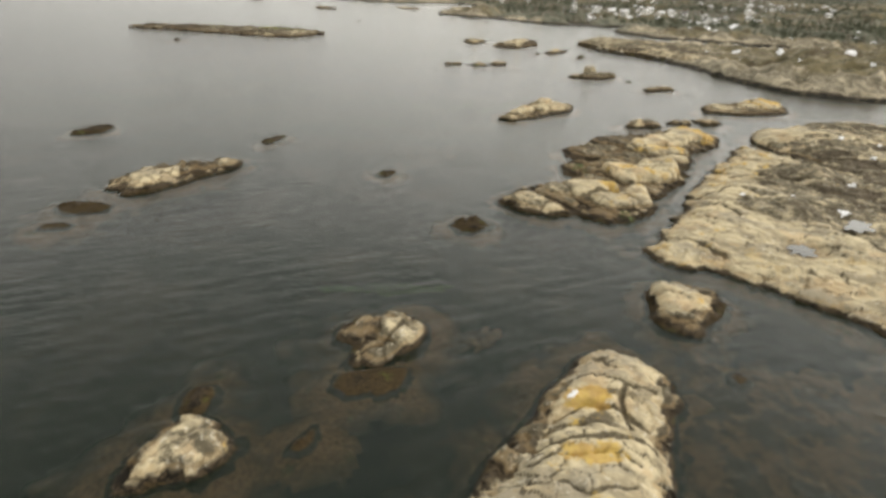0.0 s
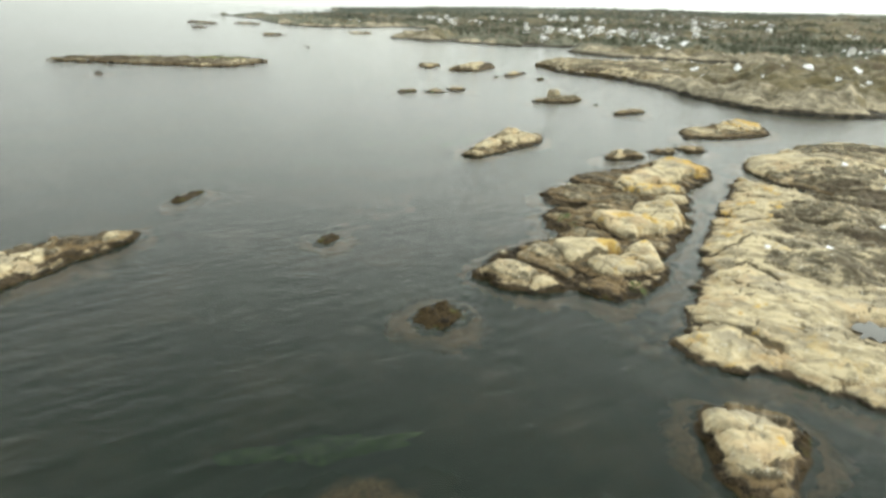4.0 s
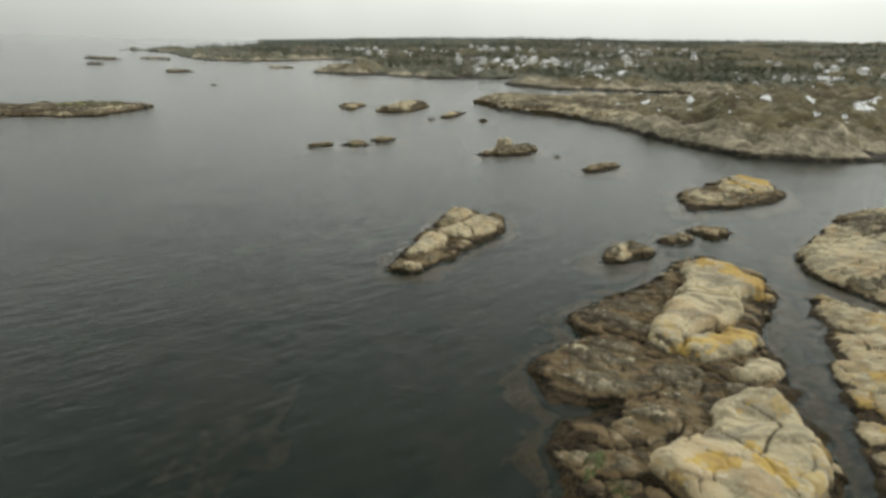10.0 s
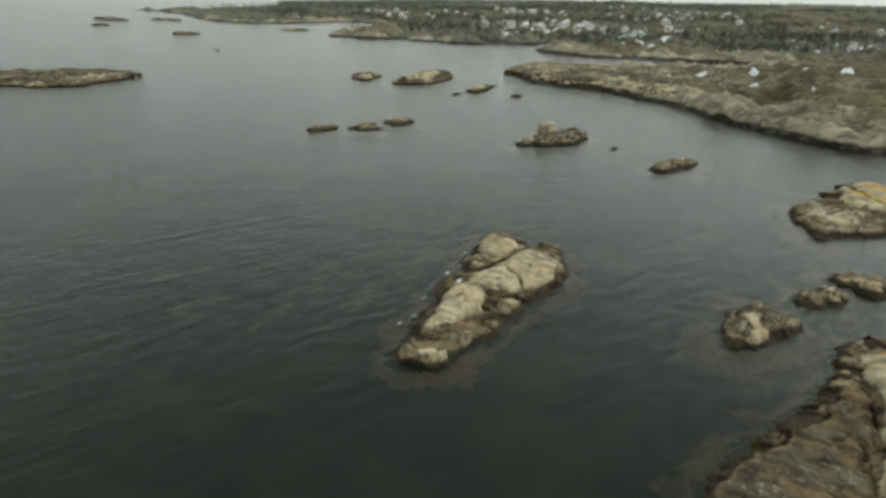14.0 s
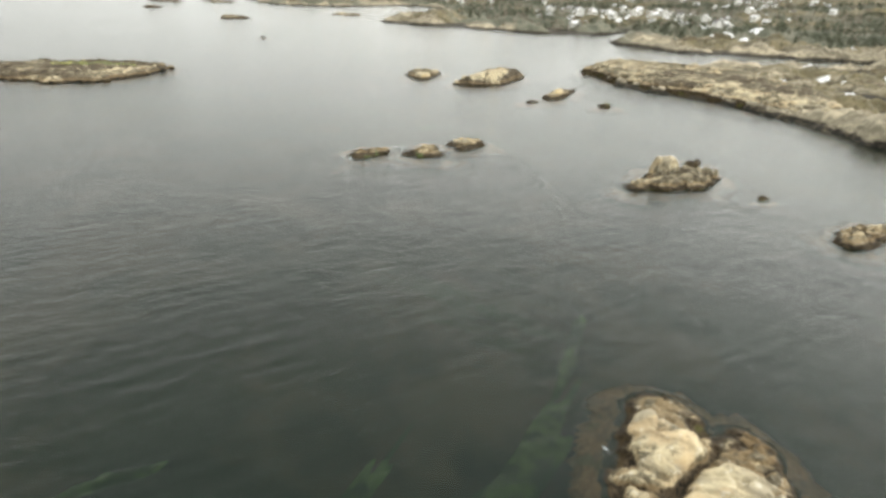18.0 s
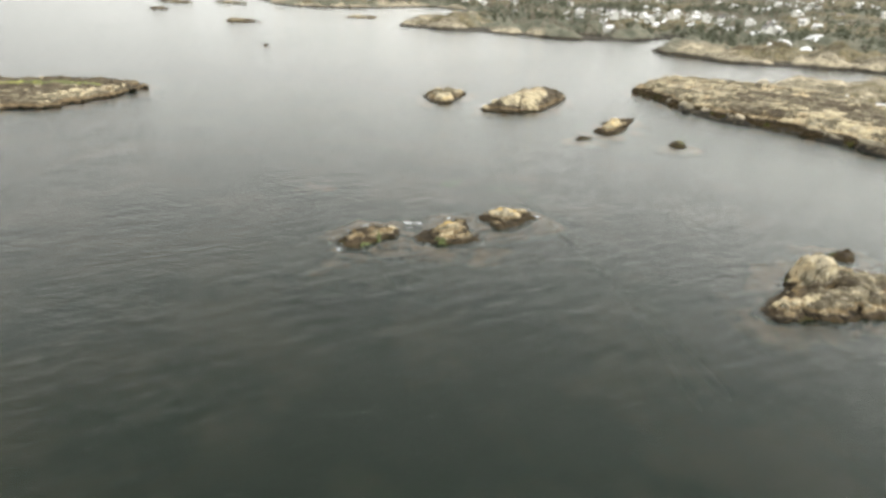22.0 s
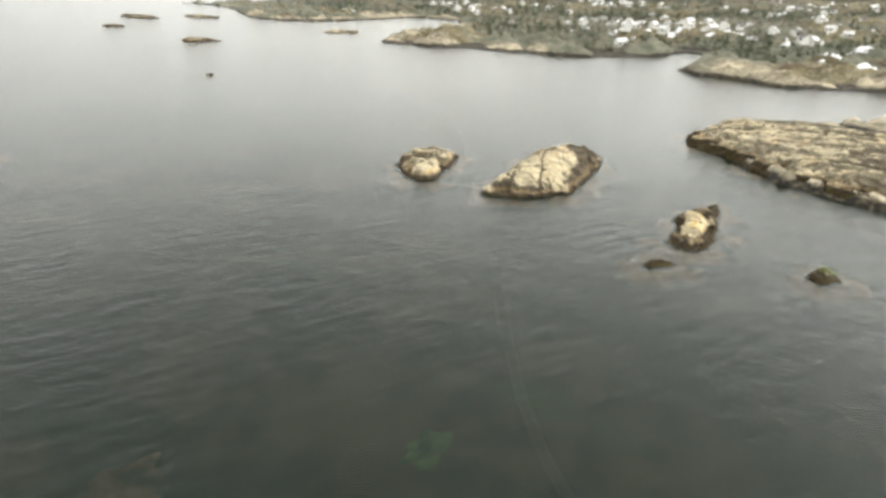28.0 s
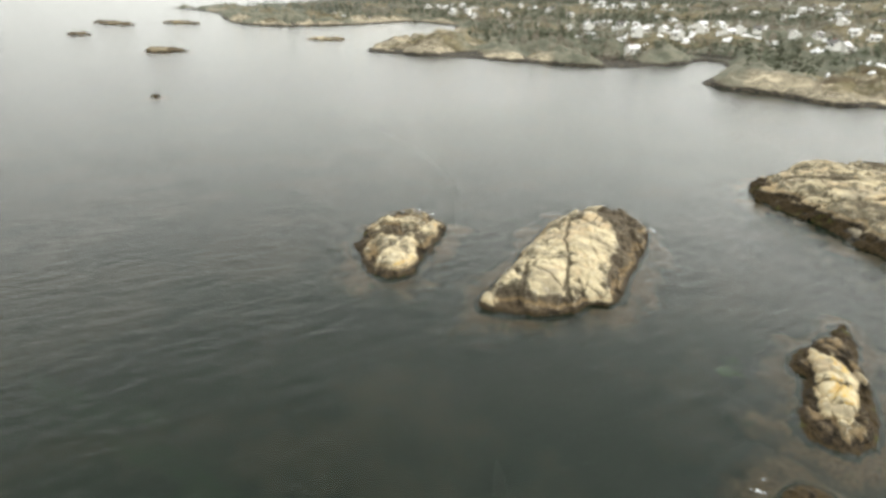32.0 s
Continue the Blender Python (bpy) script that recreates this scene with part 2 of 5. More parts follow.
def water_material():
    k = Mat("sea_water")
    crest = k.noise(0.9, 2, 0.45, (0.3, 1.0, 1.0), radians(-52), 0.15)
    cross = k.noise(0.72, 3, 0.5, (0.26, 1.0, 1.0), radians(2), 0.25)
    chop = k.noise(2.6, 3, 0.55, (0.5, 1.0, 1.0), radians(-30), 0.5)
    swell = k.noise(0.10, 2, 0.5, (0.5, 1.0, 1.0), radians(-35))
    slick = k.step(k.noise(0.014, 4, 0.6, (0.35, 1.0, 1.0), radians(35), 1.2), 0.36, 0.62)
    amp = k.math("ADD", 0.92, k.math("MULTIPLY", slick, 0.16))
    where = k.step(k.noise(0.03, 2), 0.2, 0.8)
    trains = k.math("ADD", k.math("MULTIPLY", crest, k.math("ADD", 0.08, k.math("MULTIPLY", where, 0.32))), k.math("MULTIPLY", cross, k.math("SUBTRACT", 0.95, k.math("MULTIPLY", where, 0.3))))
    h = k.math("ADD", k.math("MULTIPLY", trains, 0.85), k.math("MULTIPLY", chop, 0.26))
    h = k.math("ADD", k.math("MULTIPLY", h, amp), k.math("MULTIPLY", swell, 0.5))
    n = k.bump(h, 0.58, 0.5)
    diff = k.n.new("ShaderNodeBsdfDiffuse")
    k.put(diff.inputs["Color"], k.mix(k.step(k.noise(0.035, 3), 0.42, 0.62), (0.003, 0.014, 0.009), (0.007, 0.017, 0.011)))
    clear = k.n.new("ShaderNodeBsdfTransparent")
    clear.inputs["Color"].default_value = (0.75, 0.78, 0.645, 1)
    body = k.n.new("ShaderNodeMixShader")
    body.inputs[0].default_value = 0.44
    k.l.new(clear.outputs[0], body.inputs[1])
    k.l.new(diff.outputs[0], body.inputs[2])
    gloss = k.n.new("ShaderNodeBsdfGlossy")
    gloss.inputs["Roughness"].default_value = 0.12
    k.l.new(n, gloss.inputs["Normal"])
    fres = k.n.new("ShaderNodeFresnel")
    fres.inputs["IOR"].default_value = 1.33
    k.l.new(n, fres.inputs["Normal"])
    top = k.n.new("ShaderNodeMixShader")
    k.l.new(fres.outputs[0], top.inputs[0])
    k.l.new(body.outputs[0], top.inputs[1])
    k.l.new(gloss.outputs[0], top.inputs[2])
    k.l.new(top.outputs[0], k.out.inputs["Surface"])
    return k.m


def seabed_material():
    k = Mat("deep_seabed")
    c = k.mix(k.step(k.noise(0.06, 4, 0.6), 0.42, 0.66), (0.008, 0.011, 0.008), (0.055, 0.038, 0.025))
    c = k.mix(k.step(k.noise(0.05, 5, 0.6, (1, 0.4, 1), 0.7), 0.60, 0.74), c, (0.020, 0.044, 0.016))
    return k.finish(c, 0.9)


def land_material():
    k = Mat("coast_ground")
    a, b, c2 = k.noise(0.02, 4, 0.6), k.noise(0.085, 5, 0.65, None, 0, 0.4), k.noise(0.5, 5, 0.65)
    d = k.noise(0.13, 5, 0.62, (0.28, 1.0, 1.0), radians(-56), 0.8)
    rock = k.mix(k.step(c2, 0.38, 0.62), (0.19, 0.168, 0.122), (0.335, 0.297, 0.215))
    rock = k.mix(k.step(d, 0.50, 0.62), rock, (0.50, 0.435, 0.315))
    rock = k.mix(k.math("MULTIPLY", k.step(k.noise(0.16, 5, 0.65, (0.25, 1.0, 1.0), radians(-56), 0.8), 0.52, 0.59), 0.75), rock, (0.085, 0.073, 0.05))
    heath = k.mix(k.step(b, 0.4, 0.62), (0.080, 0.071, 0.038), (0.17, 0.143, 0.078))
    heath = k.mix(k.math("MULTIPLY", k.step(c2, 0.55, 0.7), 0.5), heath, (0.105, 0.058, 0.032))
    heath = k.mix(k.math("MULTIPLY", k.step(k.noise(0.045, 5, 0.62, (1.0, 0.5, 1.0), 0.3, 0.9), 0.52, 0.6), 0.75), heath, (0.082, 0.060, 0.036))
    wood = k.attr("wooded")
    forest = k.mix(k.step(b, 0.4, 0.6), (0.085, 0.092, 0.065), (0.165, 0.16, 0.12))
    inland = k.math("MULTIPLY", k.attr("inland"), k.math("SUBTRACT", 1.0, k.math("MULTIPLY", k.attr("bare"), 0.8)))
    c = k.mix(k.step(k.math("ADD", k.math("ADD", b, k.math("MULTIPLY", a, 0.3)), k.math("MULTIPLY", k.math("SUBTRACT", inland, 0.5), 0.42)), 0.60, 0.78), rock, heath)
    ribs = k.step(k.noise(0.15, 6, 0.7, (1.0, 0.5, 1.0), 0.9, 0.6), 0.54, 0.60)
    c = k.mix(k.math("MULTIPLY", ribs, 0.7), c, k.mix(k.step(c2, 0.4, 0.6), (0.19, 0.17, 0.12), (0.30, 0.265, 0.185)))
    bushes = k.step(k.noise(0.27, 6, 0.7), 0.555, 0.61)
    c = k.mix(k.math("MULTIPLY", k.math("MULTIPLY", bushes, 0.75), k.step(inland, 0.15, 0.8)), c, (0.052, 0.047, 0.027))
    c = k.mix(k.step(k.math("ADD", wood, k.math("MULTIPLY", k.math("SUBTRACT", b, 0.5), 0.8)), 0.35, 0.6), c, forest)
    h = k.math("ADD", k.z(), k.math("MULTIPLY", k.math("SUBTRACT", c2, 0.5), -1.6))
    h = k.math("ADD", h, k.math("MULTIPLY", k.math("SUBTRACT", k.noise(0.13, 4, 0.6), 0.5), -2.6))
    c = k.mix(k.step(h, 0.9, 1.7), k.mix(k.step(c2, 0.46, 0.66), (0.013, 0.011, 0.008), (0.085, 0.07, 0.045)), c)
    return k.finish(c, 0.95, k.bump(k.math("ADD", b, k.math("MULTIPLY", c2, 0.5)), 0.55, 1.2))


def plain(name, color, rough=0.6, vary=0.12, scale=2.0):
    k = Mat(name)
    dark = tuple(x * (1 - vary * 2) for x in color)
    c = k.mix(k.step(k.noise(scale, 4, 0.6), 0.35, 0.65), dark, color)
    return k.finish(c, rough)


def foliage_material(name, dark, light):
    k = Mat(name)
    c = k.mix(k.island(), dark, light)
    c = k.mix(k.step(k.noise(0.03, 3), 0.4, 0.62), c, tuple(0.6 * x for x in light))
    return k.finish(c, 0.9, None, 0.2)


def foam_material(name, lo, hi, scale, white, most=1.0, fading=False):
    """Lacy foam or a thin film: white flecks with clear water between them."""
    k = Mat(name)
    k.put(k.bsdf.inputs["Base Color"], white)
    k.put(k.bsdf.inputs["Roughness"], 0.7)
    k.put(k.bsdf.inputs["Alpha"], k.math("MULTIPLY", k.math("MULTIPLY", most, k.attr("fade")) if fading else most, k.step(k.math("ADD", k.math("MULTIPLY", k.noise(scale, 5, 0.7), 0.6), k.math("MULTIPLY", k.noise(0.25 * scale, 3), 0.4)), lo, hi)))
    return k.m


def weed_material(name, dark, light):
    k = Mat(name)
    c = k.mix(k.step(k.noise(1.2, 5, 0.7), 0.35, 0.65), tuple(0.6 * v for v in light), light)
    return k.finish(k.mix(k.step(k.noise(0.28, 5, 0.7), 0.42, 0.58), dark, c), 0.85)


ROCK, SHELF, WATER, SEABED, LAND = rock_material(), shelf_material(), water_material(), seabed_material(), land_material()
SNOW = plain("old_snow", (0.82, 0.84, 0.86), 0.7, 0.05, 1.2)
CONIFER = foliage_material("conifer_needles", (0.058, 0.072, 0.048), (0.135, 0.15, 0.098))
BARE = foliage_material("bare_twigs", (0.20, 0.178, 0.14), (0.35, 0.312, 0.25))
# paler and bluer than the near conifers: distance haze put into the colour
FAR_TREES = foliage_material("far_trees_hazed", (0.105, 0.13, 0.116), (0.165, 0.192, 0.172))
HEATH = foliage_material("heather_juniper", (0.050, 0.048, 0.024), (0.14, 0.085, 0.045))
WHITE_WALL = plain("white_boards", (0.86, 0.85, 0.82), 0.55, 0.04, 0.8)
ROOF_DARK = plain("grey_roof_tiles", (0.16, 0.155, 0.15), 0.7, 0.15, 1.5)
ROOF_SNOWY = plain("snow_dusted_roof", (0.80, 0.81, 0.82), 0.7, 0.12, 0.6)
ROOF_RED = plain("red_clay_tiles", (0.24, 0.11, 0.07), 0.7, 0.15, 1.5)
PANE = plain("dark_window_pane", (0.03, 0.035, 0.04), 0.12, 0.1, 1.0)
BRICK = plain("chimney_brick", (0.28, 0.13, 0.09), 0.8, 0.15, 3.0)
DOOR_PAINT = plain("dark_door_paint", (0.08, 0.10, 0.11), 0.5, 0.1, 2.0)
FOAM = foam_material("sea_foam", 0.46, 0.62, 3.5, (0.72, 0.73, 0.71))
FILM = foam_material("foam_film", 0.42, 0.66, 1.6, (0.5, 0.51, 0.49), 0.03, True)
DEEP_WEED = weed_material("deep_weed", (0.030, 0.026, 0.019), (0.14, 0.08, 0.052))
SAND = weed_material("sandy_shallows", (0.10, 0.085, 0.045), (0.24, 0.205, 0.10))
WEED_BED = weed_material("weed_bed", (0.07, 0.046, 0.03), (0.30, 0.165, 0.10))
POOL = plain("pool_water", (0.07, 0.07, 0.06), 0.08, 0.1, 0.5)
GRASS = weed_material("dry_grass", (0.11, 0.12, 0.05), (0.33, 0.34, 0.10))
ALGAE = foam_material("green_algae", 0.44, 0.56, 2.2, (0.065, 0.085, 0.018))
GREEN_WEED = weed_material("green_weed", (0.016, 0.032, 0.012), (0.062, 0.120, 0.028))


# ---- shape tools ----
def hash2(i, j, seed):
    h = (i.astype(np.int64) * 374761393 + j.astype(np.int64) * 668265263 + seed * 1442695041) & 0xFFFFFFFF
    h = ((h ^ (h >> 13)) * 1274126177) & 0xFFFFFFFF
    return ((h ^ (h >> 16)) & 0xFFFF) / 65535.0


def value_noise(x, y, seed):
    i, j = np.floor(x), np.floor(y)
    u, v = x - i, y - j
    u, v = u * u * (3 - 2 * u), v * v * (3 - 2 * v)
    a, b, c, d = hash2(i, j, seed), hash2(i + 1, j, seed), hash2(i, j + 1, seed), hash2(i + 1, j + 1, seed)
    return (a * (1 - u) + b * u) * (1 - v) + (c * (1 - u) + d * u) * v - 0.5


def fbm(x, y, size, seed, octaves=4, gain=0.5):
    total, amp, f = np.zeros_like(x), 1.0, 1.0 / size
    for k in range(octaves):
        total += amp * value_noise(x * f + 17.3 * k, y * f - 9.1 * k, seed + k)
        amp, f = amp * gain, f * 2.03
    return total


def blocks(x, y, long, wide, turn, seed):
    """Jointed blocks: for each place a random number of its block, the distance to the joint, and the place within the block."""
    c, s = math.cos(turn), math.sin(turn)
    wx, wy = x + 0.35 * wide * fbm(x, y, 2.5 * wide, seed, 2), y + 0.35 * wide * fbm(x, y, 2.5 * wide, seed + 1, 2)
    u, v = (wx * c + wy * s) / long, (wy * c - wx * s) / wide
    i, j = np.floor(u), np.floor(v)
    first, second = np.full(x.shape, 9.0), np.full(x.shape, 9.0)
    number, pu, pv = np.zeros(x.shape), np.zeros(x.shape), np.zeros(x.shape)
    for a in (-1, 0, 1):
        for b in (-1, 0, 1):
            du, dv = u - (i + a + 0.1 + 0.8 * hash2(i + a, j + b, seed + 2)), v - (j + b + 0.1 + 0.8 * hash2(i + a, j + b, seed + 3))
            q = np.abs(du) + np.abs(dv) * 0.9 + 0.4 * np.hypot(du, dv)
            near = q < first
            second = np.where(near, first, np.minimum(second, q))
            number, pu, pv = np.where(near, hash2(i + a, j + b, seed + 4), number), np.where(near, du, pu), np.where(near, dv, pv)
            first = np.where(near, q, first)
    return number, (second - first) * 0.5 * wide, pu, pv


def rounded(points, times=2):
    """Corner-cutting of a closed outline."""
    p = np.array(points, float)
    for _ in range(times):
        q = np.roll(p, -1, axis=0)
        p = np.stack([0.78 * p + 0.22 * q, 0.22 * p + 0.78 * q], 1).reshape(-1, 2)
    return p


def inside_distance(x, y, outline):
    """Distance to the outline, positive inside it."""
    best, inside = np.full(x.shape, 1e18), np.zeros(x.shape, bool)
    for (ax, ay), (bx, by) in zip(outline, np.roll(outline, -1, axis=0)):
        dx, dy = bx - ax, by - ay
        t = np.clip(((x - ax) * dx + (y - ay) * dy) / (dx * dx + dy * dy + 1e-9), 0, 1)
        best = np.minimum(best, (x - ax - t * dx) ** 2 + (y - ay - t * dy) ** 2)
        if ay != by:
            inside ^= ((ay > y) != (by > y)) & (x < (bx - ax) * (y - ay) / (by - ay) + ax)
    return np.where(inside, 1, -1) * np.sqrt(best)


def mesh_of(name, verts, faces, material, smooth=True, attrs=None):
    me = bpy.data.meshes.new(name)
    me.from_pydata(np.asarray(verts).tolist(), [], np.asarray(faces).tolist() if isinstance(faces, np.ndarray) else faces)
    if smooth:
        me.shade_smooth()
    for key, values in (attrs or {}).items():
        me.attributes.new(key, "FLOAT", "POINT").data.foreach_set("value", np.asarray(values, np.float32))
    me.materials.append(material)
    me.update()
    return me


def part_mesh(name, me, parent, label=""):
    ob = new(name, me)
    ob.parent = parent
    if label:
        ob["label"] = label
    return ob


def part(name, bm, material, parent, label=""):
    me = bpy.data.meshes.new(name)
    bm.to_mesh(me)
    bm.free()
    me.materials.append(material)
    return part_mesh(name, me, parent, label)


def thing(name, label, category, group="", at=(0, 0, 0), kind=""):
    ob = new(name)
    ob.location = at
    return tagged(ob, label, category, group, kind)


def grid_faces(keep):
    """Quads of a grid of points, where all four corners are kept."""
    nx, ny = keep.shape
    ids = np.arange(nx * ny).reshape(nx, ny)
    ok = keep[:-1, :-1] & keep[1:, :-1] & keep[1:, 1:] & keep[:-1, 1:]
    return np.stack([ids[:-1, :-1][ok], ids[1:, :-1][ok], ids[1:, 1:][ok], ids[:-1, 1:][ok]], 1)


def compact(points, faces):
    used, back = np.unique(faces, return_inverse=True)
    return points[used], back.reshape(faces.shape), used


SLOPES = {}


def pieces_of(cell, keep):
    """Numbers the connected pieces of the cells; slivers go to a neighbour."""
    nx, ny = cell.shape
    quad = np.zeros(cell.shape, bool)
    quad[:-1, :-1] = keep[:-1, :-1] & keep[1:, :-1] & keep[1:, 1:] & keep[:-1, 1:]
    number = np.where(quad, np.arange(nx * ny).reshape(nx, ny), -1)

    def spread(same):
        while True:
            before = number.copy()
            for axis in (0, 1):
                for way in (slice(None), slice(None, None, -1)):
                    a = number[way, :] if axis == 0 else number[:, way].T
                    b = same[way, :] if axis == 0 else same[:, way].T
                    for i in range(1, a.shape[0]):
                        ok = (b[i] == b[i - 1]) & (a[i] >= 0) & (a[i - 1] >= 0)
                        a[i] = np.where(ok, np.maximum(a[i], a[i - 1]), a[i])
            if (before == number).all():
                return

    spread(cell)
    for _ in range(12):
        ids, count = np.unique(number[number >= 0], return_counts=True)
        small = ids[count < 40]
        if not len(small):
            break
        thin = np.isin(number, small)
        grown = number.copy()
        for dx, dy in ((1, 0), (-1, 0), (0, 1), (0, -1)):
            shifted, fat = np.roll(number, (dx, dy), (0, 1)), np.roll(~thin & (number >= 0), (dx, dy), (0, 1))
            take = thin & fat & (grown == number)
            grown[take] = shifted[take]
        if (grown == number).all():
            break
        number[:] = grown
    return number


def islet(name, label, outline, high, wide=2.5, step=0.3, slab=(5.0, 2.6), turn=0.4, seed=1, jag=0.5, tone=0.6, lichen=0.4,
          humps=(), shelf=4.0, slant=0.16, category="rocky islet", group="skerries in the sound", hollows=(), dry=0.15, cleft=1.0, domes=(), foot=1.0,
          plates=(), cuts=(), zones=(), patches=()):
    """A bare rock in the sea: a plan outline raised into rounded slabs that are parted by joints, on a shelf of weed under water.
    humps: (x, y, height factor, tone, lichen) of slabs that stand out.
    domes: (x, y, half length, half width, degrees, height, tone, lichen) of whole rounded masses, which meet in clefts.
    plates: (height, tone, lichen, edge, corners) of single flat-topped slabs; zones: (tone, lichen, corners) of rock of one look;
    cuts: (half width, depth, line) of clefts; patches: (x, y, half length, half width, degrees, amount) of lichen."""
    plan = rounded(outline)
    (x0, y0), (x1, y1) = plan.min(0) - 1.5 * shelf - 1.5, plan.max(0) + 1.5 * shelf + 1.5
    gx, gy = np.arange(x0, x1, step), np.arange(y0, y1, step)
    x, y = np.meshgrid(gx, gy, indexing="ij")
    d = inside_distance(x, y, plan) + 1.3 * jag * fbm(x, y, 3.2, seed, 4, 0.65) + 0.6 * jag * fbm(x, y, 0.9, seed + 40, 3)
    size = min(1.4 * slab[1], 3.4)
    chunk, chunk_edge, cu, cv = blocks(x, y, 1.15 * size, 0.55 * size, turn, seed + 200)
    chip, chip_edge, _, _ = blocks(x, y, 0.5 * size, 0.3 * size, turn + 0.5, seed + 240)
    d += jag * (1.5 * (chunk - 0.5) + 0.7 * (chip - 0.5))
    # joints between slabs: cells of a jittered, stretched lattice
    rng = np.random.default_rng(seed)
    c, s = math.cos(turn), math.sin(turn)
    area = np.ptp(plan, axis=0)
    n = max(4, int(area[0] * area[1] / (slab[0] * slab[1])))
    seeds = np.stack([rng.uniform(plan[:, 0].min(), plan[:, 0].max(), n), rng.uniform(plan[:, 1].min(), plan[:, 1].max(), n)], 1)
    seeds = seeds[inside_distance(seeds[:, 0], seeds[:, 1], plan) > 0.2 * wide] if n > 4 else seeds
    raise_by, tones, lichens = rng.uniform(0.93, 1.04, len(seeds)), tone + rng.uniform(-0.22, 0.22, len(seeds)), lichen * rng.uniform(0.2, 1.4, len(seeds))
    if len(humps):
        hp = np.array(humps, float)
        if len(hp) >= 26:
            seeds = seeds[:0]
        far = np.array([np.hypot(*(hp[:, :2] - q).T).min() > 0.95 * slab[0] for q in seeds], bool) if len(seeds) else np.zeros(0, bool)
        seeds = np.concatenate([seeds[far], hp[:, :2]])
        raise_by, tones, lichens = np.r_[raise_by[far], hp[:, 2]], np.r_[tones[far], hp[:, 3]], np.r_[lichens[far], hp[:, 4]]
    wx, wy = x + 1.1 * fbm(x, y, 4.0, seed + 7, 3), y + 1.1 * fbm(x, y, 4.0, seed + 9, 3)
    first, second, cell = np.full(x.shape, 1e9), np.full(x.shape, 1e9), np.zeros(x.shape, int)
    for k, (sx, sy) in enumerate(seeds):
        u, v = (wx - sx) * c + (wy - sy) * s, -(wx - sx) * s + (wy - sy) * c
        q = np.hypot(u / slab[0], v / slab[1])
        nearer = q < first
        second = np.where(nearer, first, np.minimum(second, q))
        first, cell = np.where(nearer, q, first), np.where(nearer, k, cell)
    joint = (second - first) * slab[1]
    lift = raise_by[cell]
    rim = np.clip(0.9 + 1.6 * fbm(x, y, 5.0, seed + 31, 3) + 0.25 * (1.2 - lift), 0.1, 2.2) * min(1.7, 0.5 * high) * foot
    low = np.clip(0.35 * high, 0.0, 0.55 + 0.12 * (foot - 1))
    body = low * (1 - np.exp(-np.maximum(d, 0) / (0.7 * foot))) + (high - low) * lift * (1 - np.exp(-(np.maximum(d - rim, 0) / wide) ** 1.25))
    tilt = ((wx - seeds[cell, 0]) * -s + (wy - seeds[cell, 1]) * c) / slab[1]
    body *= 1 + slant * np.clip(tilt, -1, 1) * 0.5
    tone_map, lichen_map = tones[cell], lichens[cell]
    if len(domes):
        body *= 0.72
        cell = cell + len(domes)
        for k, (ox, oy, rl, rw, deg, up, dt, dl) in enumerate(domes):
            co, si = math.cos(radians(deg)), math.sin(radians(deg))
            bend, nook = 0.4 * rw * fbm(x, y, 1.5 * rw + 0.5, seed + 90 + k, 4, 0.6), 0.4 * rw * fbm(x, y, 1.5 * rw + 0.5, seed + 130 + k, 4, 0.6)
            px, py = x + bend + 0.1 * (chunk - 0.5) * size - ox, y + nook + 0.1 * (chip - 0.5) * size - oy
            away = (np.abs((px * co + py * si) / (1.1 * rl)) ** 2.7 + np.abs((py * co - px * si) / (1.12 * rw)) ** 2.7) ** (1 / 2.7)
            lean = 1 + 0.22 * np.clip((px * 0.45 + py * 0.89) / rw, -1, 1)
            rise = up * lean * np.clip(1 - np.minimum(away, 1) ** 2.0, 0, 1) ** 0.9
            over = (away < 1) & (rise > body)
            body, cell = np.where(over, rise, body), np.where(over, k, cell)
            tone_map, lichen_map = np.where(over, dt, tone_map), np.where(over, dl, lichen_map)
        body *= 1 - np.exp(-np.maximum(d, 0) / 0.55)
    rugged = np.ones(x.shape)
    if len(plates):
        cell = cell + len(plates)
        for k, (up, dt, dl, edge, corners) in enumerate(plates):
            pin = inside_distance(x + 0.8 * fbm(x, y, 2.8, seed + 300 + k, 3, 0.5), y + 0.8 * fbm(x, y, 2.8, seed + 340 + k, 3, 0.5), rounded(corners, 1)) + 0.5 * (chunk - 0.5)
            over = pin > 0
            rise = up * (0.5 + 0.5 * (1 - np.exp(-np.maximum(pin, 0) / (0.6 * edge)))) * (1 + 0.5 * fbm(x, y, 4.0, seed + 380 + k, 2))
            body, cell, joint = np.where(over, rise, body), np.where(over, k, cell), np.where(over, pin + 0.04, np.minimum(joint, 0.1 - pin))
            tone_map, lichen_map, rugged = np.where(over, dt, tone_map), np.where(over, dl, lichen_map), np.where(over, 0.72, rugged)
        body *= 1 - np.exp(-np.maximum(d, 0) / 0.5)
    for k, (dt, dl, corners) in enumerate(zones):
        pin = inside_distance(x + 0.9 * fbm(x, y, 2.0, seed + 420 + k, 4, 0.65), y + 0.9 * fbm(x, y, 2.0, seed + 450 + k, 4, 0.65), rounded(corners, 1))
        into = np.clip(pin / 0.4 + 0.5, 0, 1)
        tone_map, lichen_map = tone_map + (dt - tone_map) * into, lichen_map + (dl - lichen_map) * into
    for px, py, rl, rw, deg, much in patches:
        co, si = math.cos(radians(deg)), math.sin(radians(deg))
        q = (((x - px) * co + (y - py) * si) / rl) ** 2 + (((y - py) * co - (x - px) * si) / rw) ** 2
        lichen_map = lichen_map + much * np.exp(-q ** 2)
    cleft_map = np.zeros(x.shape)
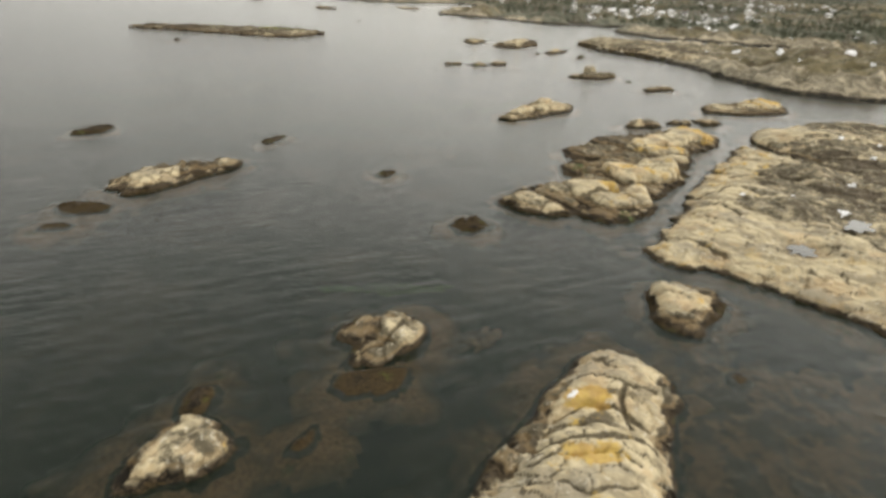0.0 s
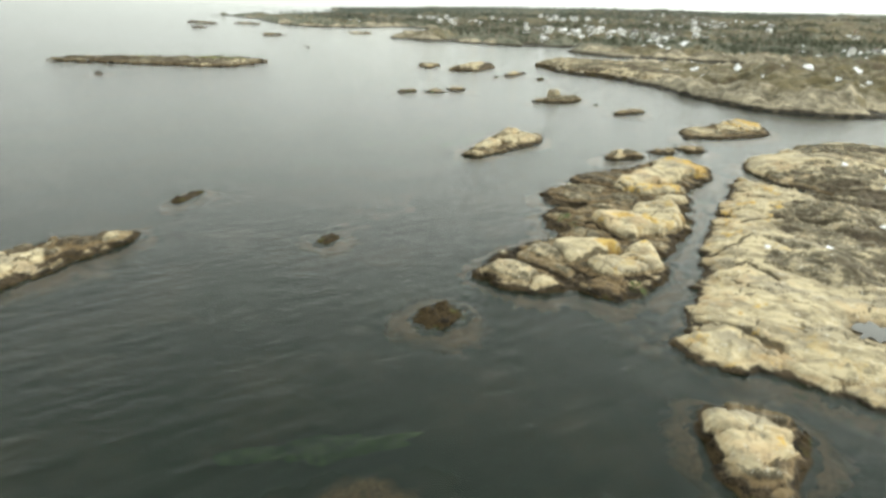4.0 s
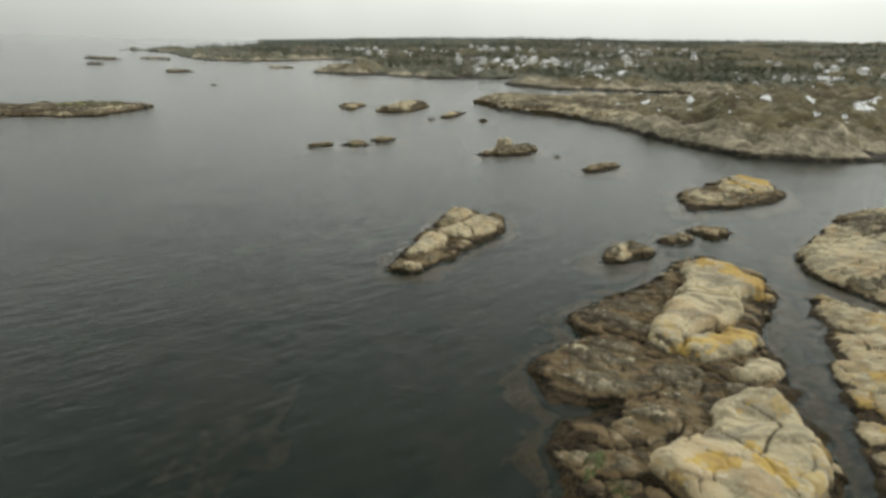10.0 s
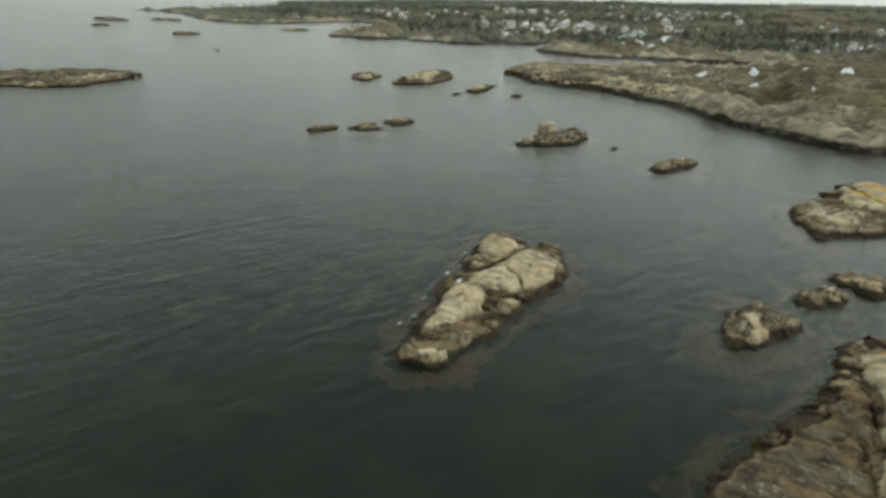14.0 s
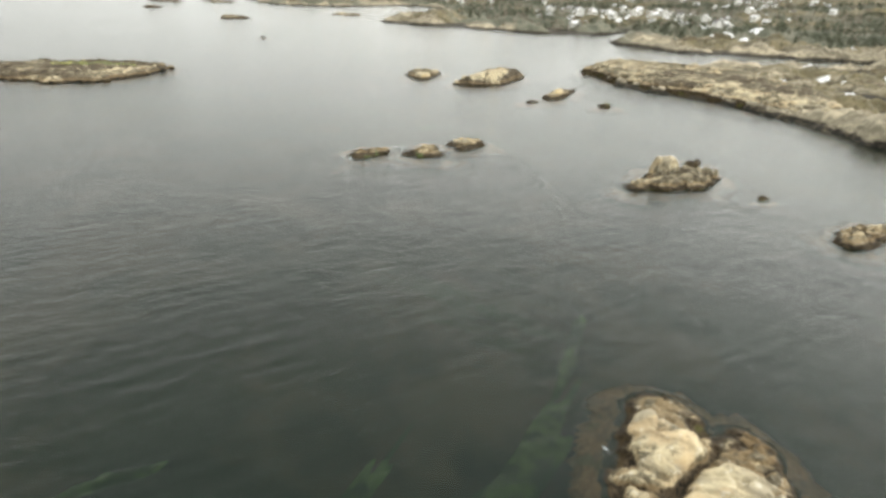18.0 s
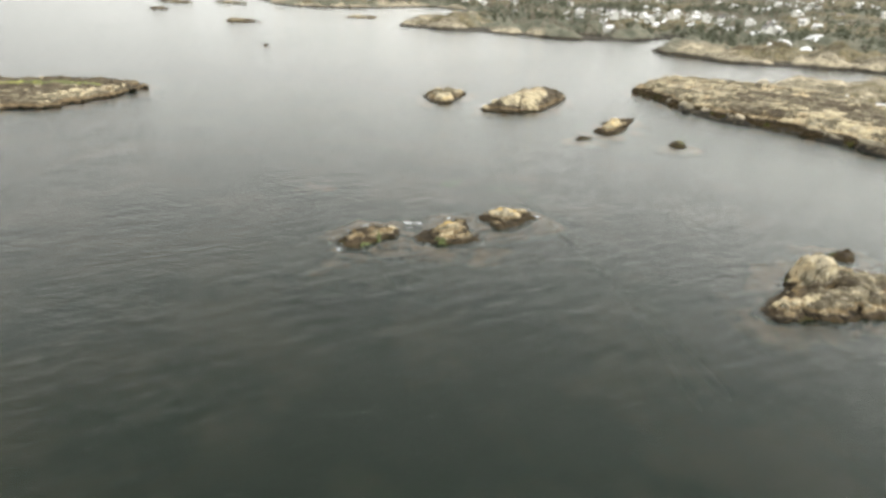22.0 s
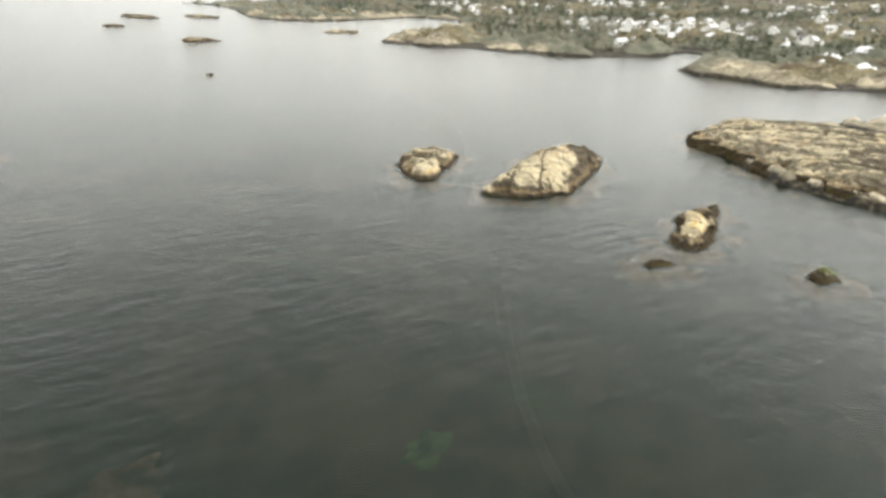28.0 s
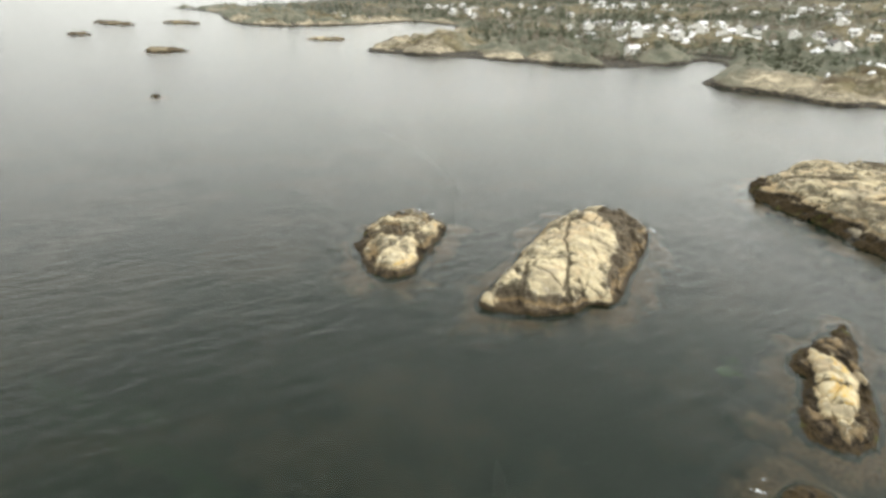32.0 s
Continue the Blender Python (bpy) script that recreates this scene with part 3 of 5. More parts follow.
    for k, (half, deep, line) in enumerate(cuts):
        px, py = x + 0.4 * fbm(x, y, 1.6, seed + 480 + k, 3), y + 0.4 * fbm(x, y, 1.6, seed + 500 + k, 3)
        far = np.full(x.shape, 1e9)
        for (ax, ay), (bx, by) in zip(line, line[1:]):
            t = np.clip(((px - ax) * (bx - ax) + (py - ay) * (by - ay)) / ((bx - ax) ** 2 + (by - ay) ** 2 + 1e-9), 0, 1)
            far = np.minimum(far, np.hypot(px - ax - t * (bx - ax), py - ay - t * (by - ay)))
        body -= deep * np.exp(-((far / half) ** 2)) * np.clip(d / 0.5, 0, 1)
        cleft_map = np.maximum(cleft_map, min(1.0, half / 0.24) * np.exp(-((far / (1.15 * half)) ** 4)))
    # angular blocks: each a little higher, lower or tilted, most of all where the rock is low and dark
    broken = rugged * np.clip(1.1 - tone_map, 0.15, 1.0) * np.clip(d / 0.6, 0, 1)
    near_sea = np.exp(-np.maximum(body, 0) / 0.9)
    body += broken * (0.10 + 0.05 * min(high, 2.5)) * ((chunk - 0.5) * 1.5 + 0.9 * (chip - 0.5) + 0.8 * cu * (chunk - 0.4))
    body *= 1 + near_sea * (1.1 * (chunk - 0.5) + 0.8 * (chip - 0.5))
    slit = np.clip(0.35 + 2.4 * fbm(x, y, 4.5, seed + 261, 2), 0, 1) * cleft
    body -= slit * (0.14 + 0.025 * high) * np.exp(-((chunk_edge / max(0.10, 0.6 * step)) ** 2)) * np.clip(d / 0.8, 0, 1)
    tone_map = tone_map + (0.34 * (chunk - 0.5) + 0.12 * (chip - 0.5)) * (0.4 + 0.6 * rugged)
    # how much each joint is darkened in colour, painted shade included
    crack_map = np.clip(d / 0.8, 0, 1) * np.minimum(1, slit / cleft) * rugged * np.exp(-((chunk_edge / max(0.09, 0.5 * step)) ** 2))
    # ledges along tilted layers
    layer = body + 0.10 * ((x - plan[0, 0]) * -s + (y - plan[0, 1]) * c) + 0.15 * fbm(x, y, 6.0, seed + 51, 3)
    rise = 0.16 + 0.13 * high
    whole = np.floor(layer / rise)
    part_up = layer / rise - whole
    body += rugged * np.clip(1.0 - 0.75 * tone_map, 0.22, 0.8) * np.clip(d / 1.2, 0, 1) * rise * (np.clip((part_up - 0.5) * 2.2 + 0.5, 0, 1) - part_up)
    body += 0.05 * high * (1 - np.exp(-joint / 0.22)) * np.clip(d / 1.5, 0, 1)
    open_joint = np.clip(0.55 + 1.5 * fbm(x, y, 3.5, seed + 61, 2), 0.1, 1.2)
    body -= open_joint * cleft * np.clip(0.15 + 0.07 * high, 0, 0.42) * np.exp(-((joint / (0.12 + 0.03 * cleft + 0.2 * step)) ** 2)) * np.clip(d / 1.0, 0, 1)
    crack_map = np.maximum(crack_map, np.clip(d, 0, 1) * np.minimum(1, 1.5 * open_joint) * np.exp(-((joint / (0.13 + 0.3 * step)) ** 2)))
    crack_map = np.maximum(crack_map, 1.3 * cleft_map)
    crack = np.abs(fbm(wx * c + wy * s, (wy * c - wx * s) * 2.2, 3.0, seed + 71, 3))
    body -= 0.10 * np.clip(high / 2, 0.2, 1) * np.exp(-((crack / 0.05) ** 2)) * np.clip(d / 1.0, 0, 1)
    body += rugged * np.clip(1.0 - tone_map, 0.10, 1.0) * (0.13 + 0.02 * high) * fbm(x, y, 1.3, seed + 3, 4, 0.6) * np.clip(d / 0.8, 0, 1) + 0.14 * min(high, 2.6) * fbm(x, y, 7.0, seed + 5, 2) * np.clip(d / 4, 0, 1)
    for hx, hy, hr, deep in hollows:
        body -= deep * np.exp(-(((x - hx) ** 2 + (y - hy) ** 2) / hr**2) ** 2)
    z = np.where(d > 0, np.maximum(body, 0.02) + np.minimum(0.25 * d, 0.15), 0.55 * d)
    points = np.stack([x, y, z], -1).reshape(-1, 3)
    faces = grid_faces(d > -0.8)
    owner = thing(name, label, category, group)
    owner.location = (*plan.mean(0), 0)
    base = np.array([*plan.mean(0), 0])
    piece = pieces_of(cell, d > -0.8)
    which = piece.ravel()[faces[:, 0]]
    for number in np.unique(which):
        mine = faces[which == number]
        p, f, used = compact(points, mine)
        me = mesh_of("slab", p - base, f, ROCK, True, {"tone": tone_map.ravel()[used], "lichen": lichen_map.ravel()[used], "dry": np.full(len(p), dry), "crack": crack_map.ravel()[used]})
        part_mesh("slab", me, owner)
    # the weedy shelf below the water line
    coarse = max(1, int(round(0.6 / step)))
    xs, ys, ds = x[::coarse, ::coarse], y[::coarse, ::coarse], d[::coarse, ::coarse]
    ragged = ds + 0.95 * shelf * fbm(xs, ys, 5.0, seed + 21, 4, 0.6)
    zs = np.clip(0.24 * ragged, -3.5, 0) - 0.25 + 0.12 * fbm(xs, ys, 1.5, seed + 23, 3)
    zs = np.minimum(zs, -0.12)
    zs = np.where(ds > 0.4, zs - 0.5, zs)
    sf = grid_faces((ragged > -1.3 * shelf) & (ds < 1.2))
    if len(sf):
        p, f, _ = compact(np.stack([xs, ys, zs], -1).reshape(-1, 3), sf)
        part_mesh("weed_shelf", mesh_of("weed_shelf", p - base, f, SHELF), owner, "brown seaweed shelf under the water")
    SLOPES[label] = (gx, gy, z)
    return owner


# ---- sea ----
def sheet(name, z, material, cuts, label):
    g = np.array(cuts, float)
    x, y = np.meshgrid(g, g, indexing="ij")
    p = np.stack([x, y, np.full(x.shape, z)], -1).reshape(-1, 3)
    ob = new(name, mesh_of(name, p, grid_faces(np.ones(x.shape, bool)), material))
    return tagged(ob, label, "sea", "", "structure")


SPAN = [-6500, -2500, -800, -300, 0, 300, 800, 2500, 6500]
sheet("water", 0.0, WATER, SPAN, "dark grey-green sea with small ripples")
sheet("seabed", -6.0, SEABED, SPAN, "dark weedy seabed under the water")

# ---- mainland ----
SOUND_SHORE = [(149, 318.5), (144.5, 308), (147, 303), (144, 296), (142, 290), (140, 283), (141, 275), (145, 263), (150, 247), (148, 238), (145, 217),
               (137, 195), (133, 176), (133, 158), (142, 149), (160, 139), (190, 118), (240, 85), (320, 20), (430, -120), (900, -900)]
BACK = [(6000, -900), (6000, 6000), (1700, 6000), (760, 2700), (440, 1800), (270, 1420)]
FAR_SHORE = [(120, 1330), (52, 1357), (139, 1192), (117, 882), (161, 821), (234, 839), (296, 887), (340, 905), (341, 797), (279, 696), (213, 637), (160, 590), (181, 560), (198, 537),
             (216, 518), (240, 490), (260, 470), (294, 469), (342, 483), (319, 451), (288, 433), (256, 422.5), (254, 403), (261, 384), (258, 368),
             (275, 352), (300, 336), (345, 302), (335, 291), (300, 293), (262, 296), (242, 302), (220, 308.5), (205, 315.5), (190, 320), (172, 321.5), (158, 321)]
COAST = rounded(SOUND_SHORE + BACK + FAR_SHORE, 2)


def land_height(x, y):
    d = inside_distance(x, y, COAST) + 2.6 * fbm(x, y, 22.0, 301, 4, 0.6)
    crag, crag_edge, cu, _ = blocks(x, y, 9.0, 4.5, 1.0, 381)
    crumb, _, _, _ = blocks(x, y, 3.6, 2.2, 0.6, 391)
    d += 1.8 * (crag - 0.5) + 1.0 * (crumb - 0.5) - 0.4
    dd = np.maximum(d, 0)
    tip = np.clip(np.hypot(x - 149, y - 318) / 150, 0, 1)
    near = 3.4 * (0.78 + 0.22 * tip) * (1 - np.exp(-((dd / 2.0) ** 1.5))) + 3.6 * (1 - np.exp(-dd / 45.0)) * tip
    hills = 24 * np.clip((dd - 120) / 700, 0, 1) + 38 * np.clip((dd - 600) / 2200, 0, 1)
    rough = 4.5 * fbm(x, y, 38.0, 311, 4, 0.5) * np.clip(dd / 18, 0, 1) + 16 * fbm(x, y, 420.0, 321, 3) * np.clip((dd - 120) / 700, 0, 1)
    folds = (15.0 * np.abs(fbm(x, y, 34.0, 331, 2)) + 8.0 * np.abs(fbm(x, y, 13.0, 333, 3)) - 3.2) * np.clip(dd / 8, 0, 1)
    rough += 2.2 * (0.28 - np.abs(fbm(x, y, 7.0, 361, 3))) * np.clip(dd / 5, 0, 1)
    layer = (near + rough) / 0.9 + 0.5 * fbm(x, y, 9.0, 371, 2)
    near = near + 0.2 * (np.clip((layer - np.floor(layer) - 0.5) * 2.5 + 0.5, 0, 1) - (layer - np.floor(layer))) * np.clip(dd / 3, 0, 1)
    shore = np.clip(dd / 2, 0, 1) * np.clip(1 - (dd - 40) / 60, 0, 1)
    h = near + hills + (rough - folds) * (0.12 + 0.88 * tip) + shore * (1.1 * (crag - 0.5) + 0.6 * cu * (crag - 0.4) + 0.5 * (crumb - 0.5) - 0.8 * np.exp(-((crag_edge / 0.45) ** 2)))
    # the bare headland is a rock of its own, and the ground dips under it
    h = h - 3.2 * np.clip(inside_distance(x, y, HEADLAND) / 6.0, 0, 1)
    return np.where(d > 0, np.maximum(h, np.minimum(0.45 * dd, 0.6) + 0.05), 0.4 * d), d


HEADLAND = rounded([(149.5, 319), (144.5, 309), (146.5, 303), (143.8, 297), (142, 290.5), (142.2, 283), (141, 276), (146, 263), (151, 247), (149, 237), (147, 222), (156, 214), (172, 222), (190, 244), (198, 275), (196, 300), (186, 316), (172, 321.5), (158, 321.5)])


def wooded_at(x, y):
    """How wooded the ground is: the outer rocks are bare, the land behind them carries trees."""
    inland = np.clip((0.70 * (x - 250) + 0.72 * (y - 330)) / 130, 0, 1) * np.clip((x - 190) / 70, 0, 1)
    inland = np.maximum(inland, np.clip((y - 780) / 90, 0, 1))
    return inland * np.clip(0.62 + 4.5 * fbm(x, y, 60.0, 341, 4), 0, 1)


lx = np.concatenate([np.arange(60, 130, 8), np.arange(130, 205, 1.1), np.arange(205, 350, 2.4), np.arange(350, 900, 6), np.arange(900, 1800, 25), np.arange(1800, 5401, 150)])
ly = np.concatenate([np.arange(-900, 60, 40), np.arange(60, 130, 2.2), np.arange(130, 345, 1.2), np.arange(345, 360, 2.4), np.arange(360, 1000, 6), np.arange(1000, 1900, 25), np.arange(1900, 5401, 150)])
gx, gy = np.meshgrid(lx, ly, indexing="ij")
gz, gd = land_height(gx, gy)
lf = grid_faces(gd > -7.0)
lp, lf, used = compact(np.stack([gx, gy, gz], -1).reshape(-1, 3), lf)
tagged(new("ground", mesh_of("ground", lp, lf, LAND, True, {"wooded": wooded_at(gx, gy).ravel()[used], "inland": np.clip(gd / 28, 0, 1).ravel()[used], "bare": np.clip(1.25 - np.hypot(gx - 160, gy - 290) / 75, 0, 1).ravel()[used]})),
       "rocky coast with heath and woods behind", "land", "", "structure")


def ground_at(x, y):
    z, _ = land_height(np.array([float(x)]), np.array([float(y)]))
    return float(z[0])


# ---- islets, from the first ones passed to the last ----
ISLAND_PALE = [(2.2, 0.85, 0.5, 0.8, [(34.9, 119.7), (40.3, 118.1), (39.4, 111.1), (36.0, 108.0), (29.8, 109.0), (26.9, 106.5), (23.3, 105.5), (17.5, 107.0), (12.8, 106.0), (11.4, 109.4), (20.4, 112.2), (29.2, 115.2)]),
               (2.0, 0.95, 1.2, 0.7, [(14.3, 106.3), (18.8, 106.9), (23.3, 105.5), (24.4, 102.7), (21.4, 101.8), (15.4, 102.4), (12.5, 103.7)]),
               (1.8, 1.05, 0.3, 0.6, [(13.8, 101.5), (16.9, 101.5), (20.0, 100.8), (20.0, 98.9), (17.7, 98.1), (14.7, 98.7)]),
               (2.3, 0.95, 0.6, 0.9, [(-3.0, 98.2), (0.3, 98.6), (4.7, 97.5), (8.1, 98.9), (13.5, 97.5), (13.9, 94.8), (10.0, 91.3), (6.5, 88.4), (1.6, 89.4), (-3.2, 89.6), (-3.9, 94.3)])]
ISLAND_NEAR = [(2.1, 1.0, 0.5, 0.7, [(-14.7, 92.1), (-11.9, 92.6), (-9.9, 91.2), (-7.3, 87.2), (-8.4, 85.8), (-11.8, 86.8), (-16.0, 86.0), (-16.0, 88.9)]),
               (1.9, 0.68, 0.5, 0.8, [(-15.0, 85.5), (-11.7, 86.2), (-9.5, 85.1), (-6.6, 86.2), (-2.4, 87.5), (-4.0, 83.6), (-6.3, 80.6), (-12.1, 80.9), (-15.2, 83.5)]),
               (1.2, 0.45, 0.2, 0.6, [(-27.9, 89.7), (-24.7, 91.2), (-22.7, 89.3), (-21.5, 86.9), (-21.9, 85.2), (-24.2, 84.0), (-27.4, 86.5)]),
               (0.9, 0.8, 0.1, 0.5, [(-24.4, 84.4), (-22.0, 85.5), (-20.3, 84.7), (-20.8, 83.0), (-23.6, 83.1)]),
               (1.0, 0.72, 0.8, 0.5, [(-13.4, 79.6), (-11.9, 80.3), (-7.5, 79.6), (-9.4, 78.5), (-12.5, 78.2)])]
ISLAND_DARK = [(0.95, 0.22, 0.0, 0.5, [(2.7, 111.1), (5.2, 112.7), (9.1, 108.9), (13.6, 106.1), (13.7, 102.4), (7.8, 102.9), (3.2, 104.3), (-0.6, 106.3), (0.3, 108.2)]),
               (0.85, 0.12, 0.0, 0.6, [(9.5, 118.0), (15.3, 118.7), (24.9, 117.5), (33.0, 119.6), (30.4, 116.2), (20.5, 112.8), (13.0, 111.2), (8.8, 113.9)]),
               (0.9, 0.3, 0.0, 0.5, [(-1.5, 103.6), (3.1, 102.5), (4.7, 99.2), (2.3, 98.7), (-1.2, 99.4), (-3.5, 100.8)]),
               (1.1, 0.36, 0.1, 0.6, [(-22.0, 92.2), (-14.8, 93.8), (-15.0, 91.2), (-16.5, 86.6), (-16.3, 83.8), (-19.1, 83.8), (-19.7, 87.1)]),
               (0.7, 0.15, 0.1, 0.5, [(-19.7, 82.3), (-13.8, 83.2), (-11.6, 81.1), (-13.3, 79.0), (-16.4, 77.6), (-18.3, 79.0)])]
islet("rocky_islet", "pale cracked granite islet with yellow lichen", [(-55.9, 42.7), (-53.1, 45), (-48.7, 47.5), (-46.1, 49.3), (-42.4, 51.4), (-39.7, 53), (-37.5, 53), (-35.5, 51.4), (-34.3, 49), (-34, 46.9),
      (-35, 44.6), (-37.6, 43.2), (-39.8, 41), (-43, 37.5), (-49, 32), (-55, 31), (-59, 36), (-58.5, 41)], 1.9, 1.6, 0.14, (6.5, 1.6),
      -0.52, 11, 0.22, 0.92, 0.2, [(-44.5, 46.5, 1.1, 1, 0.5), (-47, 42, 1.1, 1, 0.5), (-42, 45, 1.05, 0.9, 0.3), (-40, 48, 0.95, 1, 0.1)], 4.5, foot=1.3, dry=0.1, cleft=0.5, slant=0.05,
      zones=[(0.15, 0, [(-34, 48.5), (-34.3, 45), (-38, 43.2), (-41, 40.6), (-42, 40.8), (-38.9, 43.9), (-37, 46.5)]), (0.2, 0, [(-56, 43.5), (-50, 47), (-44, 50.6), (-41.5, 52.4), (-42.5, 50.2), (-48, 45.8), (-53, 42.5)])],
      cuts=[(0.16, 0.35, [(-43.9, 49.6), (-41.1, 48.7), (-39.4, 46.4), (-37.4, 45.7)]), (0.2, 0.4, [(-47, 46.1), (-44.1, 46.2), (-42.2, 44.4), (-41, 42.7)]), (0.2, 0.4, [(-50.7, 44.2), (-46.4, 43.1), (-42.4, 41.2), (-42, 39.7)]),
            (0.16, 0.35, [(-52.7, 43.1), (-50.4, 42.8), (-48.8, 42.4), (-45.1, 41), (-44.4, 39.8)]), (0.16, 0.35, [(-52.8, 41), (-50.1, 40.5), (-49.3, 39.2), (-45.6, 38.7)]), (0.22, 0.45, [(-40.1, 46.7), (-41.6, 45.2), (-42.4, 43.5), (-42.4, 42.3)])],
      patches=[(-43.6, 46.8, 2.4, 1.4, -30, 2.4), (-46.6, 41.5, 2.4, 1.0, -20, 3.4), (-50.9, 41.7, 1.0, 0.7, 0, 2.2), (-46.5, 45.3, 1.2, 0.6, -20, 1.8)])
islet("rocky_islet", "low pale boulder islet with a yellow rim", [(-77.6, 52.1), (-77.4, 53), (-75.3, 55.1), (-73.9, 56.6), (-72.1, 56.8), (-70.6, 55.2), (-69.6, 52.5), (-70.2, 51.2), (-72.2, 50.7), (-75.3, 50.8), (-77.4, 51.2)],
      1.3, 1.1, 0.16, (3.0, 2.0), 0.3, 12, 0.3, 0.3, 0.1, (), 4.0, dry=0.2, cleft=0.8, slant=0.1,
      plates=[(1.15, 0.42, 0.2, 0.9, [(-76.9, 51.8), (-75.1, 53.6), (-73.9, 55.4), (-72, 55.6), (-70.7, 54), (-69.9, 51.9), (-70.6, 51), (-72.4, 50.9), (-75.1, 51.2)])],
      cuts=[(0.12, 0.3, [(-72.9, 53.6), (-71.9, 54), (-71, 54.5)])], patches=[(-70.2, 52.0, 0.5, 1.3, 0, 2.4), (-71.8, 51.0, 1.3, 0.4, 10, 1.8)])
islet("reef", "dark weed-covered reef just above the water", [(-73.9, 57), (-72.9, 59.6), (-71.3, 60), (-70.5, 58.6), (-71.5, 56.6)], 0.35, 0.8, 0.2, (3, 2), 0.3, 13, 0.3, 0, 0, dry=-0.3)
islet("reef", "small dark weedy rock barely awash", [(-66.3, 51), (-65.5, 51.9), (-64, 52.8), (-64.1, 51.6), (-65.1, 50.7)], 0.3, 0.6, 0.2, (2, 1), 0.6, 14, 0.2, 0, 0, (), 2.5, dry=-0.3)
islet("rocky_islet", "split pale rock with brown weed round it", [(-59.9, 63.9), (-59.1, 65.1), (-56.5, 65.5), (-53.6, 65.1), (-51.3, 63.9), (-51.3, 61.4), (-53, 59.3), (-55.3, 58.7), (-56.4, 57.8), (-58.6, 58),
      (-60.3, 59.3), (-58.3, 61), (-59.6, 62.4)], 0.9, 1, 0.16, (2.4, 1.5), 0.7, 15, 0.3, 0.25, 0.1, (), 4.0, dry=0.2, cleft=1.2,
      plates=[(1.1, 0.46, 0.2, 0.7, [(-55.3, 63.7), (-53.1, 63.5), (-52.2, 61.2), (-53.2, 59.6), (-55, 58.9), (-55.9, 60.1), (-57.3, 61)]), (0.8, 0.3, 0.1, 0.5, [(-59.9, 58.6), (-57.8, 60.6), (-56.2, 59.7), (-55.8, 58.5), (-57.6, 57.9)]),
              (0.75, 0.3, 0, 0.4, [(-59.6, 63.7), (-57.2, 64.9), (-55.6, 64.5), (-58.2, 62.9)])],
      cuts=[(0.2, 0.5, [(-55.6, 60), (-58.1, 59.6), (-60.2, 58.6)]), (0.2, 0.4, [(-60.1, 61.9), (-57.5, 61.8), (-56.2, 60.4), (-54.5, 61.2), (-53.6, 62.4)])], patches=[(-52.2, 61.8, 0.5, 1.5, 10, 1.8)])
islet("reef", "submerged green and brown weedy rock", [(-62.2, 55.9), (-60.7, 58.2), (-58.6, 57.5), (-55.5, 57.3), (-55.5, 55.9), (-57.5, 54.5), (-60.9, 54.8)], -0.1, 1, 0.25,
      (3, 2), 0.6, 16, 0.3, 0, 0, (), 3.0, dry=-0.3)
islet("rocky_islet", "wedge of pale granite with a dark foot", [(-23.5, 62), (-21.9, 61), (-19.5, 59.1), (-17.6, 56.4), (-18.9, 54.5), (-21, 53.4), (-23.7, 53.1), (-26, 51.3), (-28, 52.5), (-28.8, 54), (-28.8, 55.3), (-27.2, 57.5), (-25.8, 59.5)],
      0.9, 0.9, 0.16, (4.5, 3), -0.7, 17, 0.35, 0.15, 0.1, (), 2.5, dry=0.0, foot=0.7, cleft=0.8, slant=0.1,
      plates=[(1.5, 0.72, 0.3, 0.8, [(-24.4, 60.9), (-21.7, 59), (-19.6, 56.3), (-21.3, 54.6), (-24.2, 54.7), (-26.8, 54.8), (-27.3, 56.6)])], cuts=[(0.12, 0.25, [(-25.6, 58), (-23.6, 57.2), (-21.5, 57.8)])],
      patches=[(-22.5, 55.3, 1.4, 0.4, 10, 0.8)])
islet("reef", "olive weed-covered rock awash", [(-39.8, 82.6), (-38.9, 84.3), (-36.5, 85.5), (-34.4, 85.5), (-32.9, 83), (-34, 81.8), (-36.7, 80.9)], 0.4, 1.0, 0.16, (1.6, 1), 0.2, 18, 0.5, 0, 0, (), 3.0, dry=-0.3)
islet("reef", "small dark weedy rock in open water", [(-42.7, 107.7), (-40, 109.7), (-39.1, 108), (-41.7, 106)], 0.3, 0.8, 0.25, (2, 1.5), 0.2, 19, 0.3, 0, 0, (), 2.5, dry=-0.3)
islet("reef", "long low weedy reef just awash", [(-59.8, 132.7), (-56.4, 135.3), (-53.7, 136.4), (-56.5, 131.5), (-58.9, 130.7)], 0.35, 0.8, 0.3, (3, 2), 0.2, 20, 0.4, 0, 0, (), 2.5, dry=-0.3)
islet("rocky_islet", "low brown skerry with a pale hump", [(-84.6, 111.5), (-80.4, 117), (-74.4, 120.6), (-68.3, 121.8), (-63, 119.6), (-67.2, 115.3), (-72.2, 112.2), (-76.9, 107.7),
      (-81.3, 106.8)], 1.0, 1.6, 0.22, (3.4, 2), 0.5, 21, 0.6, 0.18, 0.1, [(-77, 113.5, 1.6, 0.75, 0.1), (-79, 111.5, 1.3, 0.6, 0.1)], 4.0, dry=0.05, cleft=1.4)
islet("reef", "flat brown weedy reef", [(-89.8, 105.3), (-86.9, 106.7), (-82.8, 104.3), (-83.8, 101.4), (-88.1, 101.8)], 0.4, 1, 0.3, (3, 2), 0.2, 22, 0.4, 0, 0, (), 4.0, dry=-0.3)
